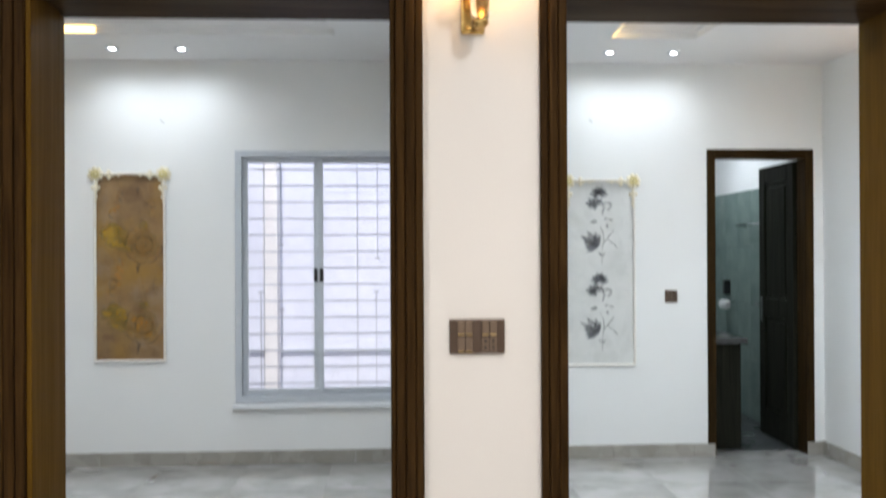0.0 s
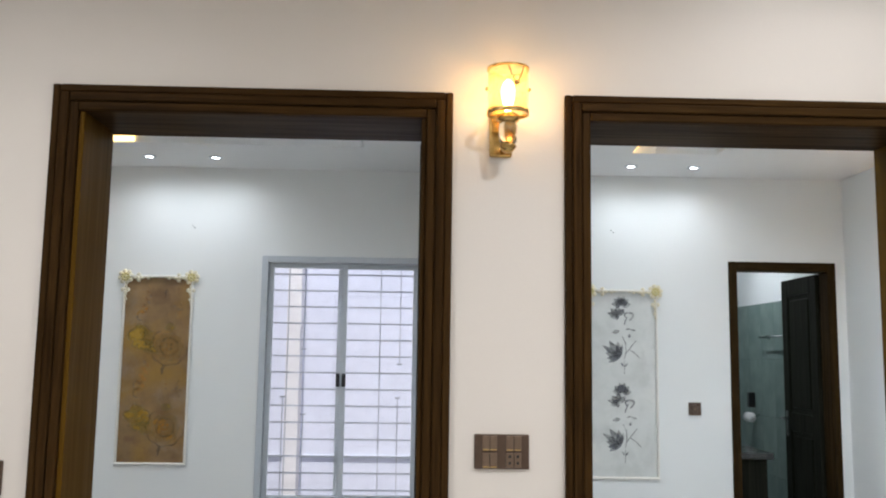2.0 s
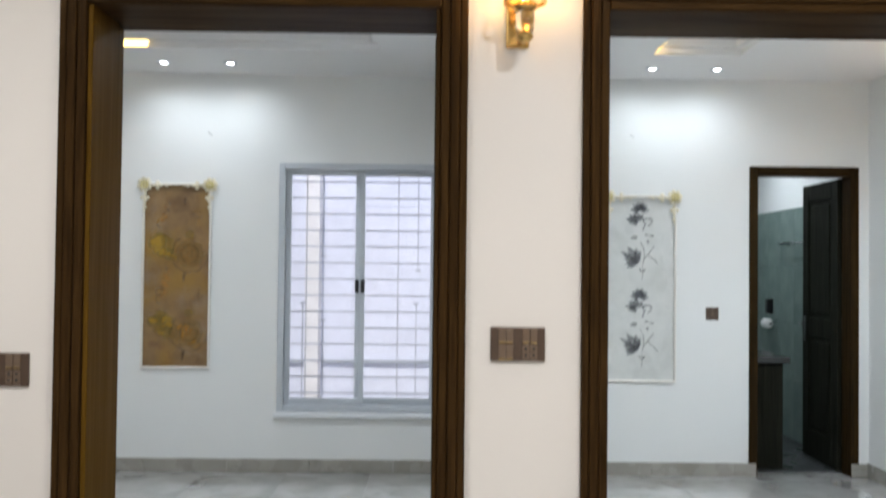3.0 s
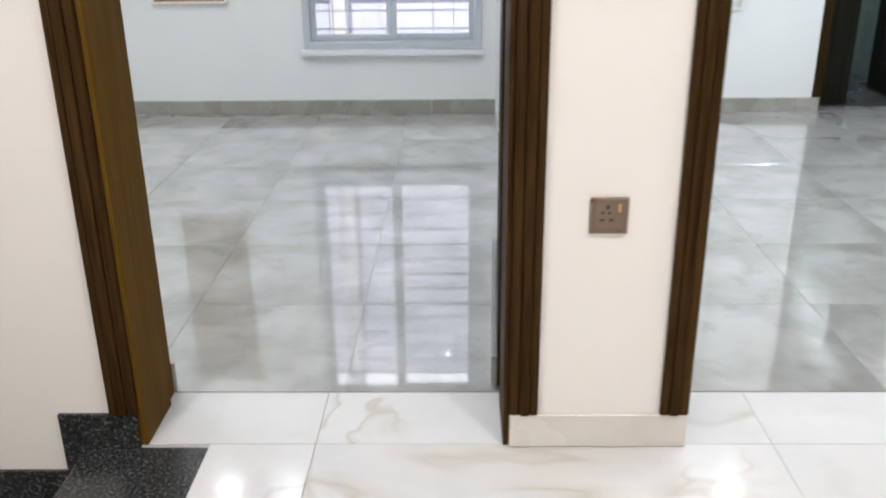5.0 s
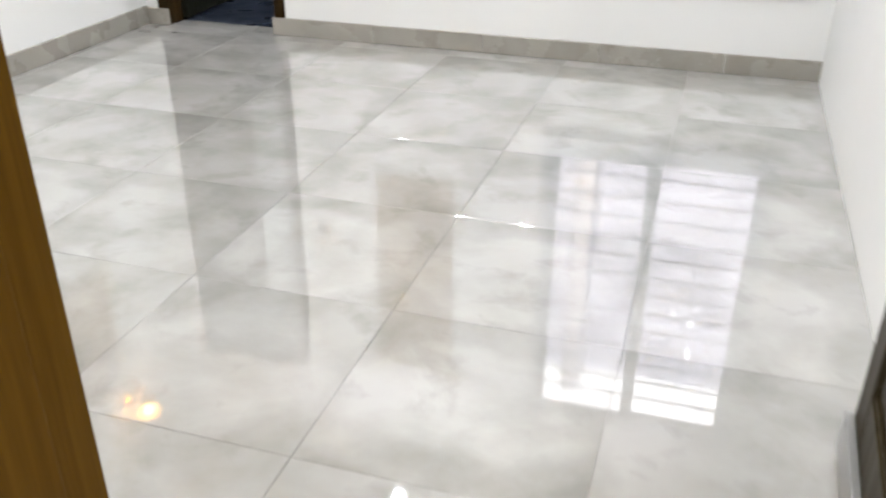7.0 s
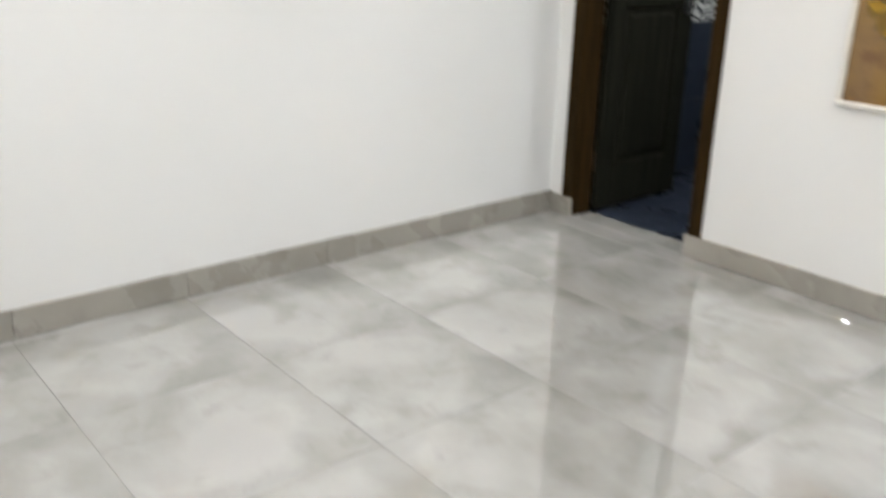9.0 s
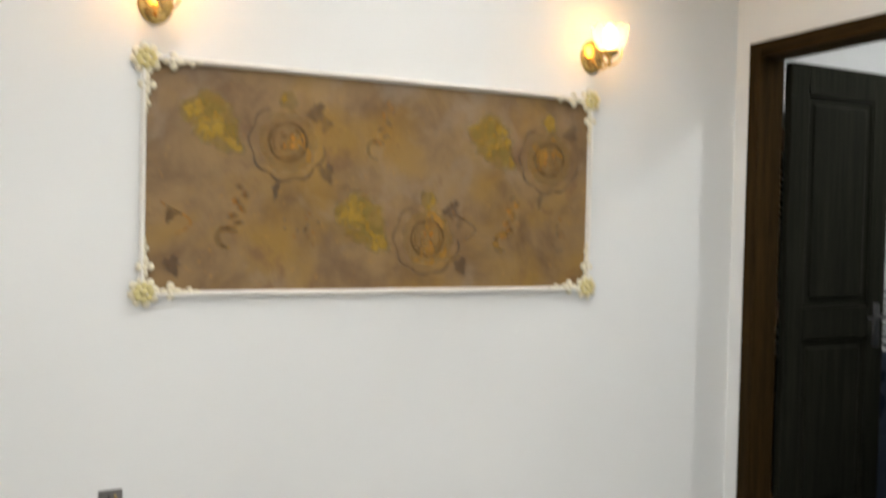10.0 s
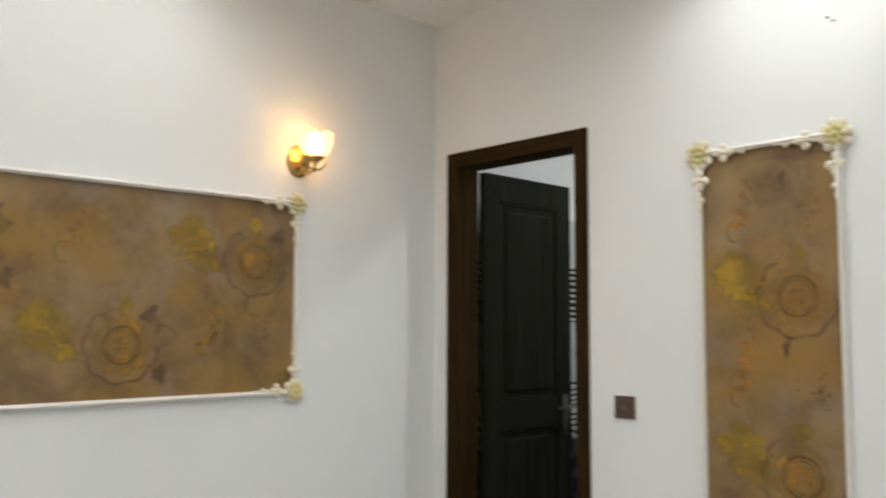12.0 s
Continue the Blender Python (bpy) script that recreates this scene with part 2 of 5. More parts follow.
BLUETILE = floor_tile("dark_blue_tile", [(0.3, (0.012, 0.017, 0.028)), (0.5, (0.02, 0.028, 0.045)), (0.7, (0.03, 0.04, 0.06))], 3.0, 0.3)
BATHTILE = floor_tile("pale_bath_tile", [(0.3, (0.46, 0.50, 0.49)), (0.5, (0.54, 0.57, 0.56)), (0.7, (0.60, 0.62, 0.61))], 2.0, 0.22)
GREENTILE = floor_tile("grey_green_bath_tile", [(0.3, (0.165, 0.225, 0.205)), (0.5, (0.18, 0.24, 0.22)), (0.7, (0.195, 0.255, 0.235))], 2.0, 0.45)
GREYFLOOR = floor_tile("bath_floor_tile", [(0.3, (0.035, 0.04, 0.04)), (0.5, (0.05, 0.055, 0.055)), (0.7, (0.065, 0.07, 0.07))], 3.0, 0.3)
SILLPAINT = plain("white_sill_paint", (0.76, 0.78, 0.80), 0.5, 0, 40, 0.04)
ALU = plain("white_aluminium", (0.51, 0.545, 0.585), 0.35, 0, 70, 0.04)
PLASTER = plain("cream_plaster", (0.80, 0.775, 0.72), 0.45, 0, 60, 0.05)
LEAFPLASTER = plain("cream_leaf_plaster", (0.76, 0.70, 0.54), 0.45, 0, 60, 0.10)
GILT = plain("gilded_plaster", (0.62, 0.54, 0.25), 0.4, 0, 60, 0.12)
PLATE = plain("brown_switch_plate", (0.095, 0.062, 0.042), 0.32, 0.25, 90, 0.1)
ROCKER = plain("bronze_rocker", (0.19, 0.135, 0.095), 0.3, 0.35, 90, 0.08)
GREYPLATE = plain("grey_socket_plate", (0.16, 0.155, 0.15), 0.35, 0.3, 90, 0.1)
GOLDBIT = plain("gold_switch_edge", (0.55, 0.40, 0.18), 0.25, 0.9, 90, 0.06)
BLACK = plain("black_plastic", (0.012, 0.012, 0.013), 0.35)
BRASS = plain("brass", (0.62, 0.42, 0.15), 0.22, 1.0, 50, 0.08)
STEEL = plain("dull_steel", (0.15, 0.15, 0.155), 0.3, 1.0, 50, 0.05)
CHROME = plain("chrome", (0.7, 0.71, 0.72), 0.15, 1.0, 50, 0.03)
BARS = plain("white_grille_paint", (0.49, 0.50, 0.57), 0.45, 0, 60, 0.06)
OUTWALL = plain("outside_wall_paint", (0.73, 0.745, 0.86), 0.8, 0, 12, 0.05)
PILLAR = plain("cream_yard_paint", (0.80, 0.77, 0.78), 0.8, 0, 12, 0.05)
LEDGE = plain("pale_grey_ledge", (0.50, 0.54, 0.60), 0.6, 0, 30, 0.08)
GROUNDMAT = plain("bare_ground", (0.30, 0.27, 0.23), 0.9, 0, 8, 0.2)
PAPERROLL = plain("tissue_paper", (0.82, 0.82, 0.82), 0.9, 0, 90, 0.03)
PRINTBASE = floor_tile("pale_print_paper", [(0.3, (0.54, 0.55, 0.53)), (0.5, (0.61, 0.62, 0.60)), (0.7, (0.66, 0.665, 0.645))], 6.0, 0.5)
KICK = plain("grey_kick_plate", (0.30, 0.30, 0.29), 0.35, 0.6, 60, 0.1)
PAPER = wallpaper()
LED = glow("cool_led", (0.92, 0.97, 1.0), 16)
HAZE = glow("hazy_sky", (0.95, 0.98, 1.0), 1.8)
WARMLED = glow("warm_led", (1.0, 0.62, 0.18), 5)
FILAMENT = glow("warm_bulb", (1.0, 0.66, 0.27), 17)


def granite():
    m, nt, b = material("black_granite", (0.03, 0.03, 0.03), 0.18)
    v = coords(nt)
    vo = node(nt, "ShaderNodeTexVoronoi", Scale=220.0)
    nt.links.new(v, vo.inputs["Vector"])
    n = noise_of(nt, v, 130, 4)
    c = ramp(nt, n, [(0.4, (0.014, 0.015, 0.015)), (0.58, (0.035, 0.037, 0.037)), (0.68, (0.14, 0.14, 0.135))])
    c = mixed(nt, ramp(nt, vo.outputs["Distance"], [(0.1, (0.4, 0.4, 0.4)), (0.4, (0, 0, 0))]), c, (0.09, 0.09, 0.088))
    nt.links.new(c, b.inputs["Base Color"])
    return m


GRANITE = granite()


def scroll_tile():
    m, nt, b = material("scrollwork_tile", (0.6, 0.6, 0.6), 0.25)
    v = coords(nt)
    w = node(nt, "ShaderNodeTexWave", Scale=9.0, Distortion=9.0, Detail=1.0)
    w.wave_type = "RINGS"
    nt.links.new(v, w.inputs["Vector"])
    nt.links.new(ramp(nt, w.outputs["Fac"], [(0.30, (0.06, 0.065, 0.07)), (0.5, (0.62, 0.63, 0.62))]), b.inputs["Base Color"])
    return m


def stripe_tile():
    m, nt, b = material("striped_tile", (0.3, 0.3, 0.3), 0.25)
    v = coords(nt)
    w = node(nt, "ShaderNodeTexWave", Scale=10.0)
    w.bands_direction = "Z"
    nt.links.new(v, w.inputs["Vector"])
    nt.links.new(ramp(nt, w.outputs["Fac"], [(0.55, (0.02, 0.025, 0.03)), (0.65, (0.6, 0.6, 0.6))]), b.inputs["Base Color"])
    return m


SCROLL, STRIPE = scroll_tile(), stripe_tile()


def glass_mat(name, color, rough, alpha_like=0.0):
    m = bpy.data.materials.new(name)
    m.use_nodes = True
    nt = m.node_tree
    b = nt.nodes["Principled BSDF"]
    b.inputs["Base Color"].default_value = (*color, 1)
    b.inputs["Roughness"].default_value = rough
    b.inputs["Transmission Weight"].default_value = 1.0
    b.inputs["IOR"].default_value = 1.45
    return m


GLASS = glass_mat("window_glass", (0.96, 0.97, 0.98), 0.0)
CRYSTAL = glass_mat("crystal_glass", (1.0, 0.95, 0.85), 0.12)


def thin_glow_glass(name, tint, clear):
    m = bpy.data.materials.new(name)
    m.use_nodes = True
    nt = m.node_tree
    nt.nodes.remove(nt.nodes["Principled BSDF"])
    a, c, g = nt.nodes.new("ShaderNodeBsdfTranslucent"), nt.nodes.new("ShaderNodeBsdfTransparent"), nt.nodes.new("ShaderNodeBsdfGlossy")
    a.inputs[0].default_value = (*tint, 1)
    c.inputs[0].default_value = (*[(t + 1) / 2 for t in tint], 1)
    g.inputs["Roughness"].default_value = 0.1
    m1, m2 = nt.nodes.new("ShaderNodeMixShader"), nt.nodes.new("ShaderNodeMixShader")
    m1.inputs[0].default_value, m2.inputs[0].default_value = clear, 0.06
    nt.links.new(a.outputs[0], m1.inputs[1])
    nt.links.new(c.outputs[0], m1.inputs[2])
    nt.links.new(m1.outputs[0], m2.inputs[1])
    nt.links.new(g.outputs[0], m2.inputs[2])
    nt.links.new(m2.outputs[0], nt.nodes["Material Output"].inputs[0])
    return m


FROSTED = thin_glow_glass("milky_glass", (1.0, 0.86, 0.60), 0.45)
AMBER = thin_glow_glass("amber_glass", (1.0, 0.86, 0.56), 0.78)


def faded(name, base, cover=0.6, grain=9):
    """A soft worn print whose ink lies unevenly on the paper."""
    m, nt, b = material(name, base, 0.5)
    v = coords(nt)
    big = noise_of(nt, v, grain, 4, 0.6, 0.4)
    fine = noise_of(nt, v, 70, 3, 0.6)
    nt.links.new(ramp(nt, big, [(0.35, tuple(c * 0.78 for c in base)), (0.65, tuple(c * 1.15 for c in base))]), b.inputs["Base Color"])
    soft = nt.nodes.new("ShaderNodeMath")
    soft.operation, soft.use_clamp = "SUBTRACT", True
    lo, hi = max(0.0, cover - 0.24), min(1.0, cover + 0.2)
    nt.links.new(ramp(nt, mixed(nt, 0.18, big, fine), [(0.38, (lo,) * 3), (0.62, (hi,) * 3)]), soft.inputs[0])
    thin = nt.nodes.new("ShaderNodeAttribute")
    thin.attribute_name = "thinning"
    nt.links.new(thin.outputs["Fac"], soft.inputs[1])
    nt.links.new(soft.outputs[0], b.inputs["Alpha"])
    return m


MOTIFGOLD = faded("gold_motif_print", (0.39, 0.24, 0.030), 0.58)
MOTIFTAN = faded("tan_motif_print", (0.38, 0.205, 0.038), 0.48)
MOTIFDARK = faded("brown_motif_print", (0.115, 0.062, 0.025), 0.44)
MOTIFORANGE = faded("orange_motif_print", (0.42, 0.19, 0.030), 0.60)
PRINTDARK = faded("dark_grey_print", (0.125, 0.13, 0.145), 0.54, 34)
PRINTGREY = faded("grey_print", (0.20, 0.205, 0.225), 0.55, 26)
PRINTPALE = faded("pale_grey_print", (0.46, 0.465, 0.455), 0.5, 26)

# ---- building helpers ----


def box(bm, x0, x1, y0, y1, z0, z1):
    vs = [bm.verts.new((x, y, z)) for x in (x0, x1) for y in (y0, y1) for z in (z0, z1)]
    for f in ((0, 1, 3, 2), (4, 6, 7, 5), (0, 4, 5, 1), (2, 3, 7, 6), (0, 2, 6, 4), (1, 5, 7, 3)):
        bm.faces.new([vs[i] for i in f])
    return vs


def bevelled(bm, x0, x1, y0, y1, z0, z1, r=0.004, seg=2):
    t = bmesh.new()
    box(t, x0, x1, y0, y1, z0, z1)
    bmesh.ops.recalc_face_normals(t, faces=t.faces)
    bmesh.ops.bevel(t, geom=t.edges[:], offset=r, segments=seg, profile=0.5, affect="EDGES")
    me = bpy.data.meshes.new("tmp")
    t.to_mesh(me)
    t.free()
    bm.from_mesh(me)
    bpy.data.meshes.remove(me)


def tube(bm, points, r, seg=8, closed=False):
    """A round bar through the points; r may be a list."""
    pts = [Vector(q) for q in points]
    rs = r if isinstance(r, (list, tuple)) else [r] * len(pts)
    rings = []
    n = len(pts)
    for i, q in enumerate(pts):
        a = pts[i - 1] if i or closed else q
        c = pts[(i + 1) % n] if i < n - 1 or closed else q
        d = (c - a).normalized()
        side = d.orthogonal() if abs(d.z) < 0.95 else d.cross(Vector((0, 1, 0)))
        side.normalize()
        if rings:
            side = (last - d * last.dot(d)).normalized()
        last = side
        up = d.cross(side)
        rings.append([bm.verts.new(q + (side * math.cos(2 * math.pi * k / seg) + up * math.sin(2 * math.pi * k / seg)) * rs[i]) for k in range(seg)])
    for i in range(n if closed else n - 1):
        a, c = rings[i], rings[(i + 1) % n]
        for k in range(seg):
            bm.faces.new((a[k], a[(k + 1) % seg], c[(k + 1) % seg], c[k]))
    if not closed:
        bm.faces.new(rings[0][::-1])
        bm.faces.new(rings[-1])


def lathe(bm, profile, centre, axis="z", seg=24, close=True):
    """Turns a profile of (radius, height) round an axis through centre."""
    cx, cy, cz = centre
    rings = []
    for r, h in profile:
        ring = []
        for k in range(seg):
            a = 2 * math.pi * k / seg
            u, w = r * math.cos(a), r * math.sin(a)
            co = {"z": (cx + u, cy + w, cz + h), "y": (cx + u, cy + h, cz + w), "x": (cx + h, cy + u, cz + w)}[axis]
            ring.append(bm.verts.new(co))
        rings.append(ring)
    for a, c in zip(rings, rings[1:]):
        for k in range(seg):
            bm.faces.new((a[k], a[(k + 1) % seg], c[(k + 1) % seg], c[k]))
    if close:
        bm.faces.new(rings[0][::-1])
        bm.faces.new(rings[-1])


def blob(bm, centre, size, sub=2):
    made = bmesh.ops.create_icosphere(bm, subdivisions=sub, radius=1.0)["verts"]
    for vert in made:
        vert.co = Vector(centre) + Vector([a * s for a, s in zip(vert.co, size)])


def mesh_ob(name, bm, mat, smooth=False):
    bmesh.ops.recalc_face_normals(bm, faces=bm.faces)
    me = bpy.data.meshes.new(name)
    bm.to_mesh(me)
    bm.free()
    me.materials.append(mat)
    if smooth:
        for f in me.polygons:
            f.use_smooth = True
    return new(name, me)


def part(name, bm, mat, parent, label="", smooth=False):
    ob = mesh_ob(name, bm, mat, smooth)
    ob.parent = parent
    ob.matrix_parent_inverse = parent.matrix_world.inverted()
    if label:
        ob["label"] = label
    return ob


def thing(name, at, label, category, group="", kind=""):
    e = new(name)
    e.matrix_world = Matrix.Translation(at)
    e.empty_display_size = 0.1
    tagged(e, label, category, group, kind)
    bpy.context.view_layer.update()
    return e


def slab(name, x0, x1, y0, y1, z0, z1, mat, label, category):
    bm = bmesh.new()
    box(bm, x0, x1, y0, y1, z0, z1)
    return tagged(mesh_ob(name, bm, mat), label, category, kind="structure")


def wall_grid(bm, us, zs, holes, put):
    """Cells of a wall between the cuts us and zs, but for the holes (u0, u1, z0, z1)."""
    for u0, u1 in zip(us, us[1:]):
        for z0, z1 in zip(zs, zs[1:]):
            if any(a <= u0 + 1e-6 and u1 <= b + 1e-6 and c <= z0 + 1e-6 and z1 <= d + 1e-6 for a, b, c, d in holes):
                continue
            put(bm, u0, u1, z0, z1)
    bmesh.ops.remove_doubles(bm, verts=bm.verts, dist=1e-5)
    seen, dead = {}, []
    for f in bm.faces:
        key = tuple(round(c, 4) for c in f.calc_center_median())
        if key in seen:
            dead += [f, seen[key]]
        seen[key] = f
    bmesh.ops.delete(bm, geom=list(set(dead)), context="FACES")


def wall_y(name, x0, x1, y0, y1, z0, z1, holes, mat, label, category="wall"):
    us = sorted({x0, x1, *[h[0] for h in holes], *[h[1] for h in holes]})
    zs = sorted({z0, z1, *[h[2] for h in holes], *[h[3] for h in holes]})
    bm = bmesh.new()
    wall_grid(bm, us, zs, holes, lambda b, u0, u1, w0, w1: box(b, u0, u1, y0, y1, w0, w1))
    return tagged(mesh_ob(name, bm, mat), label, category, kind="structure")

# ---- structure ----
front = wall_y("wall_hall_front", HALL_L - 1.2, HALL_R + 0.6, 0.0, THICK, -1.2, TOP + 0.2,
               [(D1[0] - 0.02, D1[1] + 0.02, -1.2, HEAD + 0.02), (D2[0] - 0.02, D2[1] + 0.02, -1.2, HEAD + 0.02)], HALLWALL,
               "cream painted wall with two tall doorways", "wall")
far_wall = wall_y("wall_far", LEFT - 0.2, RIGHT2 + 0.2, FAR, BATH, -0.1, TOP + 0.2,
                  [(BD1[0] - 0.05, BD1[1] + 0.05, -0.1, BHEAD + 0.05), (WIN[0] + 0.005, WIN[1] - 0.005, WIN[2] + 0.005, WIN[3] - 0.005), (BD2[0] - 0.05, BD2[1] + 0.05, -0.1, BHEAD + 0.05)],
                  WALL, "white painted wall with a window and two bathroom doorways", "wall")
slab("wall_left", LEFT - 0.2, LEFT, THICK, FAR, -0.1, TOP + 0.2, WALL, "white painted wall with a gold panel and sconces", "wall")
slab("wall_between", RIGHT, LEFT2, THICK, FAR, -0.1, TOP + 0.2, WALL, "white painted wall between the two rooms", "wall")
slab("wall_right", RIGHT2, RIGHT2 + 0.2, THICK, FAR, -0.1, TOP + 0.2, WALL, "white painted wall of the second room", "wall")
slab("wall_hall_left", HALL_L - 1.2, HALL_L - 1.0, HALL_BACK, 0.0, -1.2, TOP + 0.2, HALLWALL, "cream painted hall wall past the stairs", "wall")
slab("wall_hall_right", HALL_R, HALL_R + 0.2, HALL_BACK, 0.0, -0.1, TOP + 0.2, HALLWALL, "cream painted hall wall", "wall")
slab("wall_hall_back", HALL_L - 1.2, HALL_R + 0.2, HALL_BACK - 0.2, HALL_BACK, -1.2, TOP + 0.2, HALLWALL, "cream painted hall back wall", "wall")


def ceiling_with_recess(name, x0, x1, y0, y1, recess, label):
    """A ceiling slab with a stepped rectangular recess."""
    bm = bmesh.new()
    a, b, c, d = recess
    xs, ys = [x0, a, b, x1], [y0, c, d, y1]
    for i in range(3):
        for j in range(3):
            if (i, j) != (1, 1):
                box(bm, xs[i], xs[i + 1], ys[j], ys[j + 1], TOP, TOP + 0.1)
    s = 0.045
    for q in ((a - 0.01, a + s, c, d), (b - s, b + 0.01, c, d), (a + s, b - s, c, c + s), (a + s, b - s, d - s, d)):
        box(bm, q[0], q[1], q[2], q[3], TOP + 0.045, TOP + 0.1)
    box(bm, x0, x1, y0, y1, TOP + 0.1, TOP + 0.2)
    return tagged(mesh_ob(name, bm, CEIL), label, "ceiling", kind="structure")


ceiling_with_recess("ceiling", LEFT, RIGHT, THICK, FAR, (-2.87, -0.28, 1.0, 3.235), "white ceiling with a stepped recess")
ceiling_with_recess("ceiling_second_room", LEFT2, RIGHT2, THICK, FAR, (1.49, 2.06, 1.0, 3.25), "white ceiling with a stepped recess")
slab("ceiling_hall", HALL_L - 1.0, HALL_R, HALL_BACK, 0.0, TOP, TOP + 0.2, CEIL, "plain white hall ceiling", "ceiling")

# bathrooms behind the far wall
for tag, bx0, bx1, back in (("bath", LEFT - 0.1, -1.35, BATH_BACK), ("second_bath", 1.9, BATH2_R, BATH2_BACK)):
    slab("wall_%s_back" % tag, bx0 - 0.1, bx1 + 0.1, back, back + 0.1, -0.1, TOP + 0.1, WALL, "white plastered bathroom wall above the tiles", "wall")
    slab("wall_%s_left" % tag, bx0 - 0.1, bx0, BATH, back, -0.1, TOP + 0.1, WALL, "white bathroom side wall", "wall")
    slab("wall_%s_right" % tag, bx1, bx1 + 0.1, BATH, back, -0.1, TOP + 0.1, WALL, "white bathroom side wall", "wall")
    slab("ceiling_%s" % tag, bx0 - 0.1, bx1 + 0.1, BATH, back + 0.1, TOP + 0.1, TOP + 0.2, CEIL, "white bathroom ceiling", "ceiling")
    slab("floor_%s" % tag, bx0, bx1, BATH + 0.016, back, -0.1, -0.006, BLUETILE if tag == "bath" else GREYFLOOR, "dark glazed bathroom floor", "floor")

# ground outside and the yard wall beyond the window
slab("ground", -600, 600, -600, 600, -1.4, -1.3, GROUNDMAT, "bare ground round the house", "ground")
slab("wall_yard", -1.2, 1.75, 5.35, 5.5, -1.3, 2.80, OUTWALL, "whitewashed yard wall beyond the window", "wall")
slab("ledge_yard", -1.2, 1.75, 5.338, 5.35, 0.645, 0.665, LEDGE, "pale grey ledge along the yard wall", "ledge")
slab("wall_roof", LEFT - 0.2, RIGHT2 + 0.2, 0.0, BATH, TOP + 0.2, TOP + 0.35, CEIL, "flat concrete roof slab", "roof")
slab("wall_roof", HALL_L - 1.2, HALL_R + 0.2, HALL_BACK - 0.2, 0.0, TOP + 0.2, TOP + 0.35, CEIL, "flat concrete roof slab", "roof")

# hazy white sky low over the yard wall
bm = bmesh.new()
bm.faces.new([bm.verts.new(q) for q in ((-80, 70, 0), (80, 70, 0), (80, 70, 70), (-80, 70, 70))])
tagged(mesh_ob("backdrop", bm, HAZE), "hazy white sky beyond the yard", "sky", kind="structure")

# ---- doorways from the hall ----


def doorway(name, opening, skirt_top):
    x0, x1 = opening
    e = thing(name, ((x0 + x1) / 2, 0, 0), "dark-stained wooden doorway lining with ribbed casing", "doorway", "hall doorways", "structure")
    for side, xa, xb in (("left", x0 - 0.02, x0), ("right", x1, x1 + 0.02)):
        bm = bmesh.new()
        bevelled(bm, xa, xb, -0.002, THICK + 0.004, 0.0, HEAD + 0.02, 0.002)
        part("jamb", bm, LITWOOD_V, e)
    bm = bmesh.new()
    bevelled(bm, x0, x1, -0.002, THICK + 0.004, HEAD, HEAD + 0.02, 0.002)
    # Head takes the dark casing wood in place of its shade.
    part("head_lining", bm, WOOD_H, e)
    g = 0.0004
    for a, b, d in [(0.0, 0.026, 0.016), (0.026, 0.052, 0.022), (0.052, 0.074, 0.018)]:
        for lo, hi in ((x0 - b + g, x0 - a - g), (x1 + a + g, x1 + b - g)):
            bm = bmesh.new()
            bevelled(bm, lo, hi, -d, 0.0, skirt_top, HEAD + b - g, 0.005, 3)
            part("casing_rib", bm, WOOD_V, e)
        bm = bmesh.new()
        bevelled(bm, x0 - a - g, x1 + a + g, -d, 0.0, HEAD + a + g, HEAD + b - g, 0.005, 3)
        part("casing_rib", bm, WOOD_H, e)
    # thin ground behind the ribs
    bm = bmesh.new()
    box(bm, x0 - 0.072, x0 - 0.001, -0.008, 0.0, skirt_top, HEAD + 0.001)
    box(bm, x1 + 0.001, x1 + 0.072, -0.008, 0.0, skirt_top, HEAD + 0.001)
    box(bm, x0 - 0.072, x1 + 0.072, -0.008, 0.0, HEAD + 0.001, HEAD + 0.072)
    part("casing_ground", bm, WOOD_V, e)
    return e


first = doorway("doorway_1", D1, 0.098)
# Left stop in the lit lining colour, right one darkened for its shaded side.
for a, b, stop_wood in ((D1[0], D1[0] + 0.014, LITWOOD_V), (D1[1] - 0.014, D1[1], WOOD_V)):
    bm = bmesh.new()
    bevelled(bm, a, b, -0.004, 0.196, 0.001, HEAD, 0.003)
    part("door_stop", bm, stop_wood, first, "varnished door stop")
doorway("doorway_2", D2, 0.098)

# ---- bathroom doors ----


